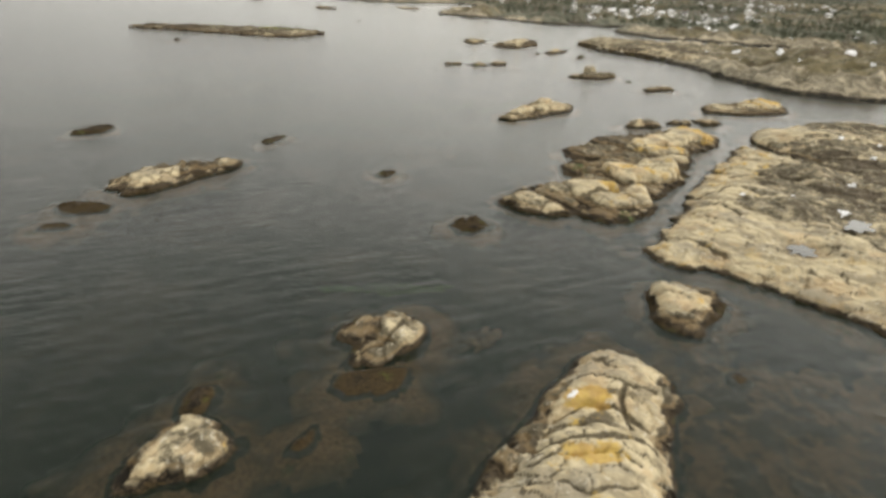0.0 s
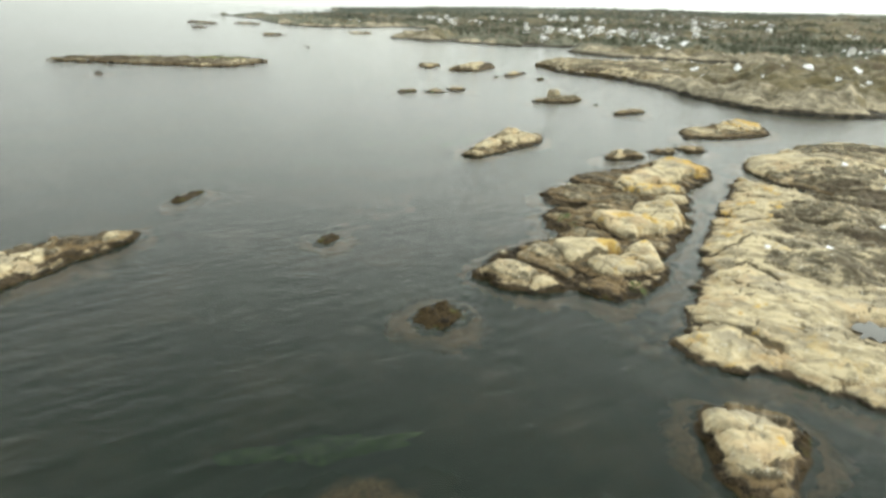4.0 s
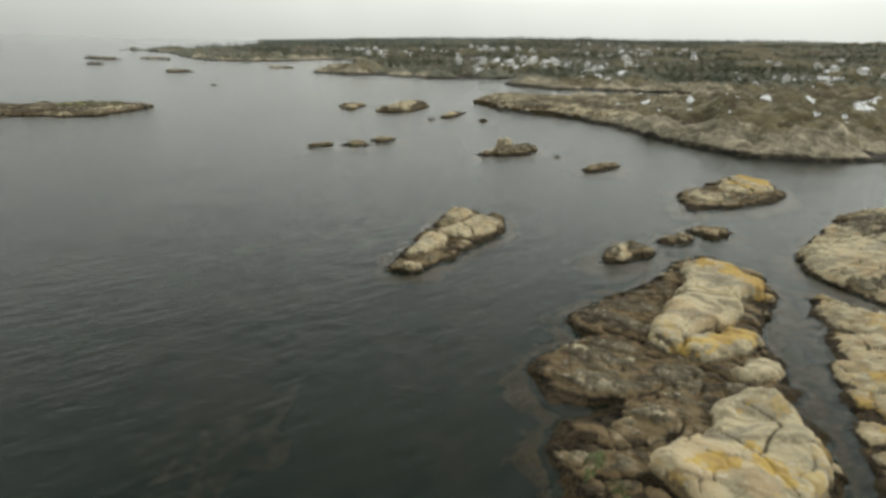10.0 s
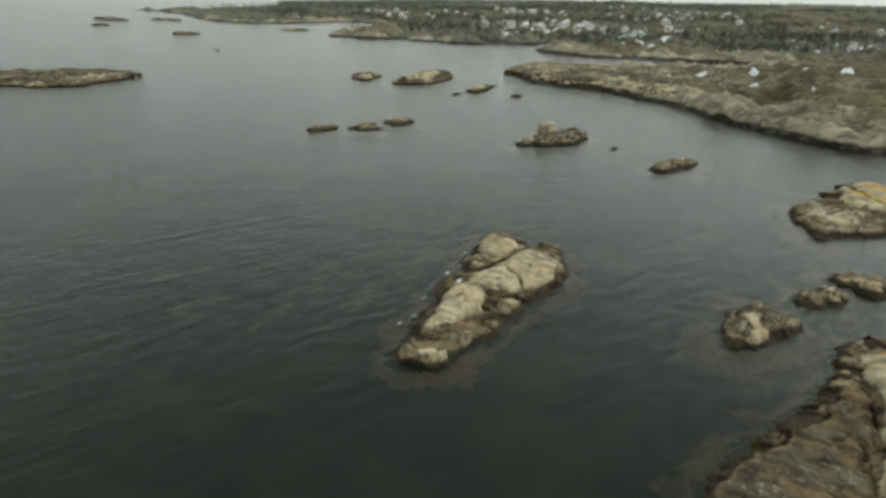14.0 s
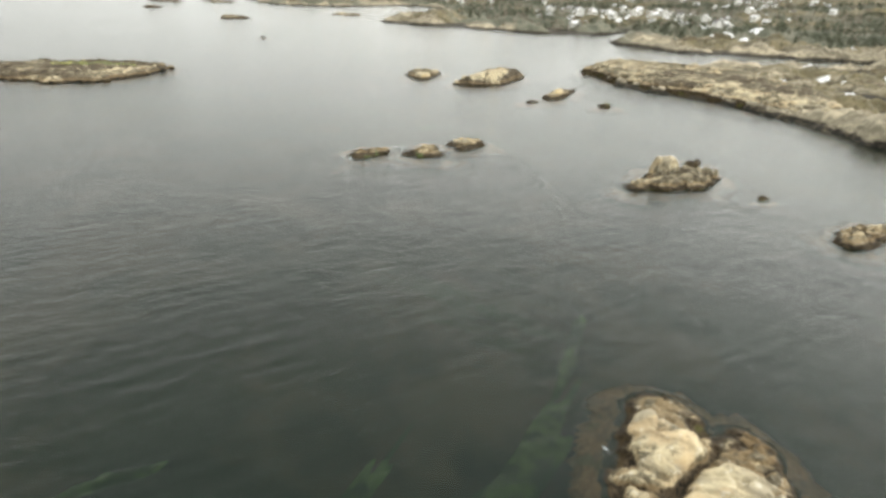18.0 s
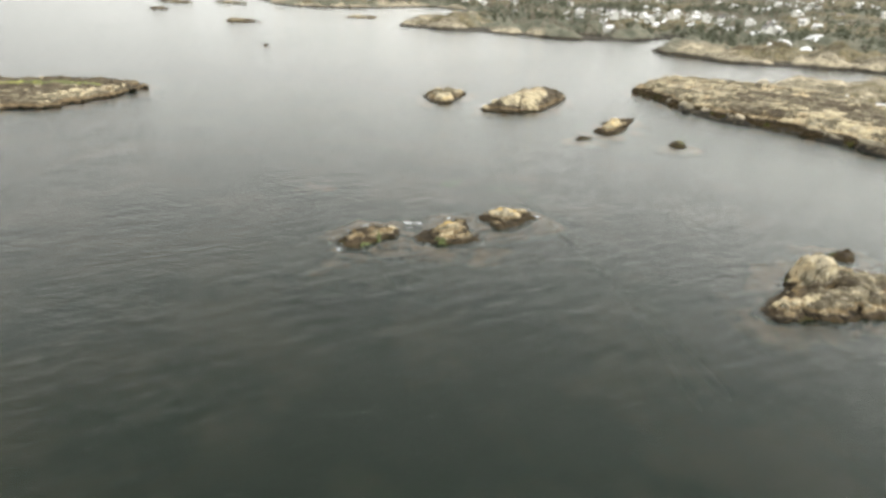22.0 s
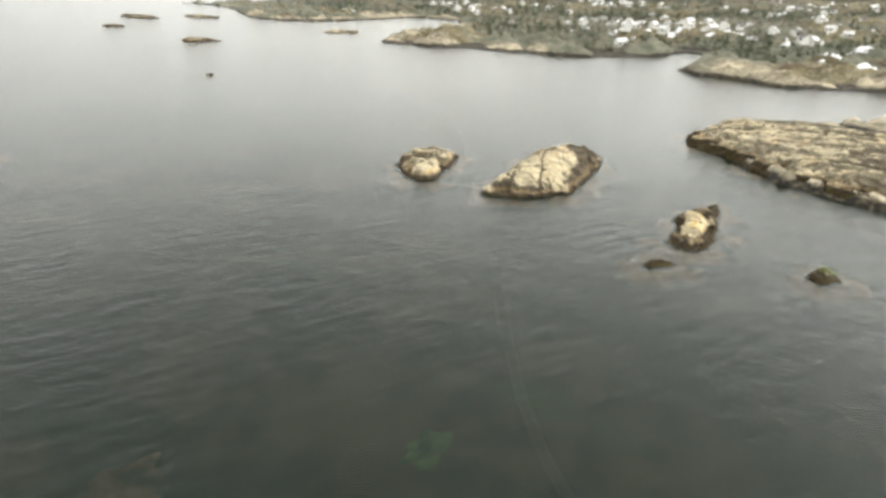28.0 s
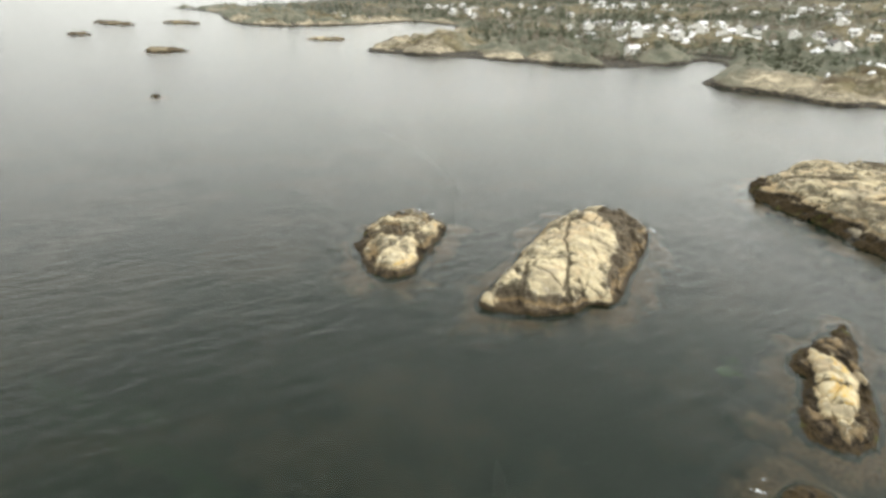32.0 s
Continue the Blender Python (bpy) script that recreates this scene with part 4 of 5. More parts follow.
islet("reef", "small dark weedy reef by a larger one", [(-90.2, 98.9), (-86.7, 98.9), (-86.5, 97), (-89.5, 97.2)], 0.35, 1, 0.3, (3, 2), 0.2, 23, 0.3, 0, 0, (), 3.0, dry=-0.3)
islet("reef", "dark flat skerry out in the bay", [(-94.7, 145.5), (-91.2, 151), (-86.5, 150.6), (-87.1, 146), (-92.2, 144.1)], 0.6, 1, 0.3, (4, 2), 0.4, 24, 0.4, 0, 0, (), 2.0, dry=-0.3)
islet("boulder", "small brown stone breaking the water", [(-28.2, 46), (-26.9, 46.5), (-26.8, 45.4), (-28.2, 45)], 0.35, 0.5, 0.15, (1, 1), 0, 25, 0.15, 0.1, 0, (), 1.2, 0.3, "boulder")
islet("rock_island", "slabby granite islet with lichen and dark shores", [(-28.2, 91), (-23.1, 93.8), (-18.8, 95), (-13.9, 96), (-10.2, 95.6), (-9.9, 99.4), (-8.5, 101.6), (-6.7, 105.2), (-2.9, 105.6), (3, 104.2),
      (-3.4, 107.6), (-2.8, 110.1), (0.3, 113.9), (4.7, 114.4), (9.2, 113.8), (8.8, 116.6), (10.4, 118.9), (15.7, 119.3), (22.7, 119.7), (28.7, 119.2), (35.9, 121.8), (39.4, 122.4), (43.4, 120.9), (43.2, 116),
      (43.7, 112.6), (38.9, 108.2), (35, 106.4), (30.7, 105.8), (28.2, 104.2), (23.2, 101.8), (22.9, 99.4), (18, 97.6), (19, 95.7), (15.2, 95.8), (14.4, 92.2), (12, 91.6), (8.7, 88.9), (3.3, 86.3), (1.2, 85.2),
      (-2.8, 84), (-3.4, 81.8), (-6, 79.6), (-9.4, 78.3), (-12.4, 77.5), (-15, 77.6), (-16.5, 77.1), (-17.6, 79.4), (-18.6, 82), (-20.8, 82.3), (-24.1, 82.9), (-26.6, 86.2), (-28.4, 89.4)],
      0.8, 1.6, 0.15, (4.5, 2.4), -1.1, 26, 0.45, 0.12, 0.1, (), 2.0, 0.2, "rock island", dry=0.0, cleft=1.3, foot=0.8, plates=ISLAND_DARK + ISLAND_PALE + ISLAND_NEAR,
      cuts=[(0.35, 0.7, [(11.1, 113.5), (12.8, 108.9), (13.4, 103.5), (13.4, 99), (15.2, 97.3)]), (0.35, 0.7, [(-6.6, 99.4), (-3.5, 97.1), (-3.6, 93.7), (-4, 90.3), (-0.3, 88.2)]), (0.5, 0.9, [(-22.9, 92.4), (-20.8, 89.1), (-19.2, 85.1), (-19.3, 81.4)]),
            (0.25, 0.6, [(-15.8, 86.2), (-11.5, 87), (-8.1, 85.9)]), (0.14, 0.3, [(4.7, 97.3), (4.2, 93.4), (2.2, 89.6)]), (0.14, 0.3, [(9.5, 97.6), (9, 94), (4.2, 93.4)]), (0.14, 0.25, [(-12.5, 84.4), (-9.4, 82.6), (-7, 82.8)])],
      patches=[(36.4, 111.6, 5.4, 2.6, 60, 4.4), (36.8, 117.2, 1.8, 1.2, 60, 3.6), (19.4, 104.0, 3.4, 1.3, -15, 4.2), (14.8, 105.4, 1.2, 1.0, 0, 1.8), (0.2, 94.6, 2.2, 1.0, -30, 3.2), (3.6, 92.4, 2.4, 1.0, 60, 3.0), (-9, 87.2, 2.0, 1.0, -30, 4.0), (-4.1, 85.7, 1.8, 0.9, 30, 3.4),
               (2.5, 92.2, 1.8, 0.7, 20, 2.0), (-12, 78.8, 1.6, 0.5, 0, 2.0), (8.5, 96.8, 2.0, 0.8, 0, 1.8)])
islet("rock_island", "broad smooth granite island with snow remnants", [(-19.7, 68), (-12, 72.6), (-3.6, 77.2), (1.2, 80.4), (9.4, 87), (18, 91.7), (27, 96.8), (35, 101), (40, 104.6), (43.5, 104.6), (44.4, 97),
      (47, 91), (48.5, 93), (48.8, 98), (49.2, 105.5), (53, 112.4), (68, 115.6), (81, 118), (95, 119.5), (104, 112), (106, 98), (100, 84), (102, 68), (110, 50), (90, 30), (40, 15), (5, 22), (-2, 33), (-3.2, 37),
      (-3.3, 41), (-7, 45.5), (-8, 50), (-11, 56), (-11.3, 60), (-17, 64.5)], 2.9, 4.0, 0.22, (12.0, 6.0), -0.9, 27, 0.7, 0.32, 0.15,
      [(-15, 64.5, 0.8, 0.85, 0.6), (-7, 61, 0.9, 0.95, 0.5), (9, 71, 1.2, 0.35, 0.1), (10, 81, 0.9, 0.95, 0.7), (25, 78, 1.05, 0.3, 0.3), (1, 53, 0.9, 0.7, 0.4), (-6, 50, 0.8, 0.9, 0.4),
       (5, 46, 0.8, 0.55, 0.3), (19, 90, 0.85, 0.9, 1.3), (61, 104, 1.55, 0.5, 0.3), (58, 95, 1.3, 0.25, 0.1), (43, 56, 0.9, 0.1, 0.2), (31, 62, 0.9, 0.3, 0.1), (2, 75, 0.85, 1.0, 0.4), (34, 96, 0.8, 0.8, 0.8), (-4, 70, 0.85, 0.95, 0.3), (13, 84.5, 0.85, 0.9, 0.3), (25, 92, 0.85, 0.85, 0.6), (5, 66, 1.0, 0.7, 0.1), (16, 77, 1.05, 0.35, 0.1), (40, 101, 0.75, 0.75, 0.6), (28, 86, 1.0, 0.3, 0.1)],
      5.0, 0.3, "rock island", "skerries in the sound", [(1, 60.5, 3.5, 1.2), (16, 63, 4.5, 1.0)], domes=[(10, 69.4, 8.5, 5.0, 40, 3.5, 0.34, 0.05), (30, 78.5, 9.5, 5.4, 50, 3.6, 0.28, 0.05), (66, 101, 17, 11, -10, 3.4, 0.5, 0.1), (44, 62, 12, 7, 30, 3.4, 0.24, 0.1)], cleft=0.55, foot=0.8, dry=0.2,
      cuts=[(0.4, 0.8, [(13.7, 89.8), (23.9, 85.3), (24.9, 81.8), (26.7, 78.3)]), (0.25, 0.5, [(3.8, 81.6), (8, 81.5), (13.3, 82.4)]), (0.35, 0.7, [(-3, 78.4), (3.7, 76.5), (3.1, 73.5), (2.6, 71.3)]), (0.4, 0.8, [(-13.6, 70.6), (-11.5, 69), (-11.1, 67.2), (-9.9, 63.3)]),
            (0.3, 0.6, [(44, 104), (46, 96), (52, 88), (60, 84)])],
      zones=[(0.95, 0.3, [(-17, 66.5), (-8, 72.8), (2, 79), (12, 87), (27, 95.5), (38, 101.5), (36, 95), (22, 86), (8, 77), (0, 70), (-8, 63.5), (-13, 62)]), (0.8, 0.4, [(-11, 60), (-4, 66), (1, 61), (-3, 50), (-7, 47)]), (0.85, 0.3, [(52, 110), (60, 114), (80, 117.5), (72, 110), (60, 102), (51, 102)])],
      patches=[(25.4, 93.2, 4.2, 2.2, 30, 2.2), (18.6, 89.0, 2.6, 1.4, 30, 1.8), (12.5, 85.0, 3.0, 1.8, 30, 1.8), (-6.7, 68.6, 2.2, 0.9, 0, 2.2), (-9, 66.4, 1.6, 0.8, 30, 1.6), (28.2, 86.8, 3.0, 0.8, -20, 1.2)])
islet("rocky_islet", "long islet with an ochre lichen crest", [(70.9, 144), (68.9, 140.2), (63.2, 136.3), (67.9, 135.4), (75.3, 133.1), (81.3, 130.5), (90.4, 130.7), (96.6, 133.8), (100.5, 137.7), (102.2, 144), (99.3, 148), (95.4, 147.8), (81.6, 146), (76.3, 146.3)],
      0.8, 2.0, 0.22, (6, 3), -0.35, 28, 0.7, 0.12, 0.1, (), dry=0.0, cleft=1.0, foot=0.8,
      plates=[(1.7, 0.75, 0.6, 1.2, [(93.5, 146), (98.5, 145), (99.2, 139), (94.8, 134.6), (88, 134.4), (84, 138), (84, 143)]), (1.2, 0.4, 0.1, 0.8, [(72.8, 143.2), (79.5, 143.6), (82, 138), (76, 136.4), (71, 138.4)])],
      cuts=[(0.4, 0.6, [(92.5, 145), (88.5, 140.5), (87, 136)]), (0.3, 0.5, [(74, 140), (80, 139.6), (85, 139)])], patches=[(95, 140, 6.0, 2.2, 75, 5.0), (89, 140, 4.0, 1.2, 80, 3.0)])
islet("rocky_islet", "small brown rock islet with a pale spot", [(27.6, 128.3), (33.1, 131.4), (38, 131.6), (39.5, 129.3), (39.2, 126.2), (35.9, 125.5), (30.3, 126.4)], 1.3, 1.2, 0.2, (4, 2), 0.3, 29, 0.4, 0.3, 0.1, dry=0.1)
islet("reef", "flat brown rock beside its longer neighbour", [(43.2, 129.4), (48.3, 130.4), (51, 128.3), (49.1, 126.2), (45.6, 125.8), (42.8, 127.4)], 0.8, 1.2, 0.2, (3, 1.6), 0, 30, 0.4, 0.3, 0, dry=0.05)
islet("reef", "low dark rock with an olive top", [(53.3, 130.5), (56.8, 129.8), (58.8, 127.5), (60, 125), (57.6, 124.6), (53.1, 123.9), (52, 126)], 0.8, 1.2, 0.2, (3, 1.6), -0.6, 31, 0.5, 0.3, 0.1, dry=0.05)
islet("rocky_islet", "long pale islet of rounded humps", [(-0.9, 141.8), (-0.5, 142.8), (2, 144.5), (3.4, 146.4), (6.3, 148.2), (8.6, 149.4), (8.2, 150.8), (10.2, 151.8), (12.2, 153.4), (15.4, 154.3), (16.4, 155.6), (18.8, 157.4), (24.2, 161.7), (26.9, 161),
      (27.8, 157.4), (26.2, 155), (28.7, 155.7), (30.5, 153.4), (28.6, 150.6), (26.6, 148.7), (24.6, 146.2), (22.3, 145), (17.7, 143.8), (14.4, 142.8), (10.7, 141.2), (8.1, 140.4), (4.5, 139.7), (2.2, 139.2), (-0.4, 140.9)],
      0.6, 1.4, 0.14, (3.5, 2.0), -0.7, 32, 0.35, 0.2, 0.1, (), 2.0, cleft=0.6, dry=0.15, foot=0.7,
      plates=[(1.5, 0.68, 0.2, 0.9, [(22, 159.4), (23.9, 158.8), (24.6, 155.6), (23, 154), (20.6, 153.7), (18.9, 154.9), (18.4, 156), (20.3, 157.9)]), (0.8, 0.5, 0.2, 0.5, [(16.6, 155.3), (17.6, 153.9), (18.6, 152.9), (16.2, 152.9), (15.2, 153.6)]),
              (1.5, 0.72, 0.05, 0.9, [(18.2, 152), (21.1, 152.5), (23.8, 153), (24.9, 151.9), (25.6, 149.2), (23.4, 146.9), (20.1, 145.2), (16.9, 145.1), (15.8, 145.6), (12.5, 148.9), (11.7, 150.4), (14.5, 151.4)]),
              (1.5, 0.68, 0.2, 0.8, [(9.4, 148.9), (11.1, 149.1), (12.9, 147.9), (13.2, 146.6), (11.8, 144.6), (9.9, 143.7), (7.6, 143.4), (3.6, 143.2), (2.4, 143.9), (5, 145.8), (7.4, 146.6)]),
              (0.8, 0.35, 0.1, 0.5, [(-0.7, 141.5), (1.4, 143.3), (4.9, 142), (8, 142.2), (7.4, 140.6), (2.1, 139.4)]), (0.7, 0.3, 0.1, 0.5, [(13.4, 145.8), (15.6, 145.5), (17.6, 144.6), (15.2, 143.2), (11.9, 143.2)])],
      cuts=[(0.16, 0.3, [(18.2, 151.9), (18.2, 149.6), (18.1, 147), (17.4, 145)]), (0.3, 0.6, [(8.7, 149.2), (12.7, 148.9), (13.8, 146.9), (16, 145)]), (0.3, 0.6, [(14, 153.2), (18, 152.4), (22.1, 153.2), (25.5, 154)]), (0.1, 0.2, [(9.4, 148.2), (9.8, 145.4), (9.3, 143.5)]), (0.1, 0.2, [(14, 150.4), (16.5, 149), (21, 145.6)]),
            (0.5, 0.8, [(8.3, 150.2), (9.4, 149.3)])])
islet("rocky_islet", "jagged brown rock with a pale peak", [(61.8, 202.4), (66.5, 203.2), (69, 204.3), (75.9, 208), (78.4, 207.6), (79.5, 204.8), (83.7, 201.6), (84, 199.4), (80.6, 197.2), (75.7, 196), (68.4, 196.6), (66.2, 198.6), (62, 199.8)], 1.3, 1.2, 0.18,
      (3, 1.8), 0.0, 33, 0.5, 0.28, 0.15, (), dry=0.1, cleft=1.6,
      plates=[(2.9, 0.6, 0.2, 0.5, [(71.5, 205), (75.8, 207.2), (77.4, 206), (76, 202.4), (72, 201.8)]), (1.5, 0.3, 0.1, 0.7, [(70, 202), (78, 202.4), (82.4, 200.4), (78, 198), (71, 198)]), (0.9, 0.55, 0.1, 0.5, [(63, 202), (67, 202.4), (69.6, 200.4), (66, 199.8)])],
      cuts=[(0.35, 0.7, [(69.5, 203.4), (71.5, 201.4), (76, 202)]), (0.3, 0.6, [(74, 202), (76, 198.5)])])
islet("reef", "flat low rock behind a jagged one", [(84.2, 208.5), (88.5, 208.7), (88, 205.9), (83.6, 205.2)], 0.7, 1.2, 0.25, (4, 2), 0, 34, 0.4, 0.35, 0, dry=-0.3)
islet("boulder", "small dark stone in the sound", [(80, 189.3), (82.1, 189.5), (81.6, 188), (79.2, 187.5)], 0.5, 0.7, 0.2, (2, 2), 0, 35, 0.25, 0.05, 0, (), 1.5, 0.3, "boulder", dry=-0.3)
islet("reef", "low flat dark rock in the sound", [(76.5, 175.2), (81, 175.6), (88.6, 173.2), (86, 170.2), (77, 168.8), (72.6, 171.7)], 0.9, 1.2, 0.2, (4, 2), -0.3, 36, 0.5, 0.3, 0.05, dry=0.0)
islet("reef", "weedy green-brown reef with surf", [(24.3, 235.8), (25.3, 237.3), (27.6, 238.3), (29.8, 238.8), (32.1, 237.3), (32.2, 235.7), (33.4, 234.5), (30.8, 234.4), (28.4, 233), (26.2, 232.2), (24.5, 232.8)], 0.55, 1.0, 0.16,
      (3, 2), 0.2, 37, 0.45, 0.2, 0, (), 6.0, dry=0.05, cleft=1.6)
islet("rocky_islet", "ochre rock rising from a weedy reef", [(33, 232.2), (34.9, 234.6), (37.9, 234.8), (39.8, 236.4), (42, 235.7), (42.5, 233.4), (41.2, 231.7), (42.7, 229.8), (40.1, 228.4), (35.3, 229.7)],
      0.55, 1.0, 0.16, (2.4, 1.5), 0.3, 38, 0.45, 0.25, 0.1, (), 6.0, dry=0.1, cleft=1.4, plates=[(0.8, 0.42, 0.4, 0.6, [(34.6, 232.8), (37.6, 234.4), (39.9, 235.8), (42, 233.6), (40.6, 230.6), (36.6, 230.8)])],
      cuts=[(0.25, 0.4, [(34.5, 233), (37.5, 231.4), (41.5, 231.6)])], patches=[(39.2, 233.6, 1.6, 0.9, 30, 1.6)])
islet("rocky_islet", "flat ochre slab on a weedy reef", [(44.7, 236.4), (47.4, 237.1), (52, 235.6), (53.4, 233.4), (52.5, 232.3), (47.9, 231.2), (45.4, 231.2), (45.8, 233.8)], 0.6, 1.0, 0.16,
      (2.6, 1.6), -0.3, 39, 0.4, 0.25, 0.1, (), 6.0, dry=0.12, cleft=1.4, plates=[(0.85, 0.45, 0.6, 0.5, [(46.2, 235.8), (48.6, 236.5), (52, 235), (51.4, 233), (47.6, 232.8)])],
      cuts=[(0.25, 0.4, [(45, 235.6), (47, 233.6), (47, 231.6)])], patches=[(49.4, 234.6, 1.8, 0.7, -20, 1.8)])
islet("rocky_islet", "rounded yellowish islet with a dark rim", [(73.9, 325.3), (77.5, 329.6), (82.6, 333.2), (87.3, 333.6), (89.4, 328.5), (88.7, 324.6), (85.7, 321), (81.8, 316.6), (77.6, 312.7), (75, 313), (73.3, 315.6), (73.1, 319.6)],
      1.1, 1.7, 0.18, (4, 2.4), 0.9, 40, 0.5, 0.25, 0.15, (), dry=0.1, cleft=1.2,
      plates=[(1.3, 0.48, 0.1, 0.9, [(76.1, 323.2), (79, 324), (82.6, 321.3), (81.3, 317.5), (77.8, 314.2), (75.4, 314.6), (74.8, 318.3)]), (1.1, 0.7, 0.2, 0.6, [(80.3, 330.1), (85.3, 331), (87, 327.6), (84.5, 326.6)]), (1.2, 0.6, 0.5, 0.6, [(83.7, 325.7), (87.6, 325.7), (86.3, 322.4), (83.5, 323)])],
      cuts=[(0.35, 0.5, [(77, 328), (80.6, 327.8), (84.1, 325.5)]), (0.3, 0.4, [(75.2, 325.4), (78.6, 324.8), (83.3, 323)])], patches=[(77.6, 315, 2.0, 0.6, 20, 1.0), (85.8, 324.4, 1.8, 1.0, 0, 1.2)])
islet("rocky_islet", "high pale whale-backed rock with a dark foot", [(81.8, 302.3), (84.1, 304.7), (88.3, 307.5), (91.9, 310.3), (97.7, 314.8), (102.8, 318.2), (106.5, 320.1), (110.9, 321.4), (115.5, 320), (118.3, 317.6), (118.4, 314.2), (116.9, 310.4),
      (111.5, 306.1), (107.3, 303), (101.8, 299.3), (99.4, 297.2), (96.5, 296), (94.5, 297.8), (92.4, 297.2), (91.2, 296.7), (87.3, 297.9), (84.6, 299.8)], 2.8, 2.6, 0.18, (7.0, 3.4), 1.2, 41, 0.25, 0.42, 0.0, (), cleft=0.35, slant=0.05, dry=0.0, foot=0.5,
      zones=[(0.08, 0, [(109, 315), (116, 319.5), (118.6, 314), (112, 305.8), (102, 299), (98, 296), (97, 298), (103.5, 304), (109.5, 310)]), (0.1, 0, [(83, 302), (88, 297), (95, 296.4), (94, 299), (88, 300.4), (86, 303.4)]), (0.68, 0.08, [(87.4, 304.6), (92.4, 306.8), (97.6, 310.4), (102.6, 313.8), (108.8, 315), (109.4, 309.8), (103.4, 304), (98.4, 299.4), (95, 297.8), (93, 300), (90.6, 298.2), (88, 300), (88, 302.2)])],
      cuts=[(0.2, 0.35, [(104.8, 315), (99.5, 309.4), (96.6, 304.8), (94, 301.6), (91.2, 297.4), (89.6, 294)]), (0.22, 0.35, [(91.8, 307), (88, 302.2), (86.2, 300)]), (0.16, 0.3, [(93.6, 306), (95.4, 304.3)]), (0.14, 0.25, [(105.2, 309), (106.5, 305.2)]), (0.14, 0.25, [(101.2, 304.6), (103.6, 300.6)]), (0.14, 0.25, [(94, 301), (96, 297)]),
            (0.14, 0.25, [(103, 306.8), (105.2, 302.6)])])
islet("rocky_islet", "narrow orange-tinted rock with a black foot", [(104.6, 279.5), (108.7, 281), (112.2, 281), (115, 281.5), (118.2, 282.3), (116.6, 279.6), (114.9, 278.3), (111.8, 277.5), (109.6, 274.7), (107.5, 273.4), (104.9, 271.4), (102.5, 270.2), (100.7, 269.8), (98.3, 270.2),
      (96.9, 271.5), (97.2, 273.2), (98.1, 274.6), (101.2, 275.8), (103, 276.7), (104.6, 278.2)], 0.6, 1.0, 0.16, (2.6, 1.6), 0.9, 42, 0.35, 0.1, 0.1, (), dry=-0.15, cleft=1.2,
      plates=[(1.6, 0.85, 0.6, 0.7, [(108.4, 280.3), (108.4, 278.6), (108.6, 276.3), (107.8, 274.6), (104.9, 274.2), (103.1, 272.5), (101.2, 272), (99.6, 272.8), (99.6, 273.9), (101.7, 275.1), (103.9, 277), (106.4, 278.3)])],
      cuts=[(0.2, 0.4, [(103.4, 276.4), (104.8, 274.8), (105.8, 273.8)]), (0.14, 0.3, [(101, 274.8), (102.6, 272.6)])], patches=[(104, 274.6, 2.2, 0.8, 40, 1.2), (107, 276.4, 1.6, 0.7, 60, 1.2)])
islet("reef", "black weedy rock with foam round it", [(88.3, 269.5), (90.7, 270.4), (92.8, 269.7), (93.3, 268.2), (91.6, 267.3), (89.3, 267.9)], 0.9, 0.8, 0.2, (2, 2), 0, 43, 0.3, 0, 0, dry=-0.3)
islet("reef", "green weedy rock awash", [(106.5, 258.6), (109.5, 259.2), (111, 257.5), (109.5, 255.9), (105.9, 256)], 0.5, 1, 0.2, (2, 2), 0, 44, 0.4, 0, 0, dry=-0.3)
RIBS = [(159, 312, 1.0, 0.55, 0.2), (152, 306, 0.9, 0.62, 0.1), (164, 300, 1.05, 0.55, 0.05), (150, 296, 0.8, 0.35, 0.1), (158, 292, 1.0, 0.66, 0.1), (172, 288, 1.1, 0.5, 0.1), (149, 284, 0.85, 0.55, 0.1), (164, 279, 1.05, 0.4, 0.1),
        (178, 272, 1.15, 0.45, 0.1), (150, 271, 0.8, 0.4, 0.2), (159, 266, 1.0, 0.55, 0.1), (172, 258, 1.1, 0.4, 0.1), (156, 251, 0.85, 0.7, 0.3), (166, 243, 1.0, 0.4, 0.1), (155, 235, 0.85, 0.6, 0.2)]
islet("rocky_headland", "long bare headland of pale grey rock ribs", HEADLAND[::4], 3.9, 3.0, 0.3, (18.0, 7.5), -0.98, 55, 0.9, 0.36, 0.05, [(x, y, up, shade - 0.13, spots) for x, y, up, shade, spots in RIBS], 3.0, 0.5, "headland", "", dry=-1.15, cleft=0.8, foot=0.8,
      cuts=[(0.6, 1.3, [(146, 306), (154, 300), (166, 286), (176, 270)]), (0.5, 1.1, [(143, 291), (152, 284), (160, 272), (168, 256)]), (0.5, 1.0, [(152, 316), (162, 307), (176, 292), (188, 272)]), (0.5, 1.0, [(144, 275), (152, 262), (160, 246)])])
islet("rock_island", "long low skerry with a patch of yellow-green grass", [(-104.9, 371), (-84.1, 381), (-46.7, 375), (-20, 372), (-8, 366), (-1, 356), (-2, 351), (-12, 340), (-24.2, 331), (-33, 331), (-43.9, 340), (-78.2, 357)], 1.9, 5, 0.5, (9, 4), -0.35, 45, 2.0,
      0.12, 0.1, [(-22, 351, 1.0, 0.25, 0.2)], 5.0, 0.3, "rock island", dry=0.1, cleft=1.0,
      zones=[(0.5, 0.1, [(-22, 336), (-10, 347), (-4, 354), (-14, 350), (-28, 340)])])
islet("reef", "tiny dark skerry out in the bay", [(-79.7, 311.1), (-77.2, 315), (-74.6, 312.5), (-77, 310)], 0.8, 1, 0.4, (4, 2), 0, 46, 0.4, 0.05, 0, dry=-0.3)
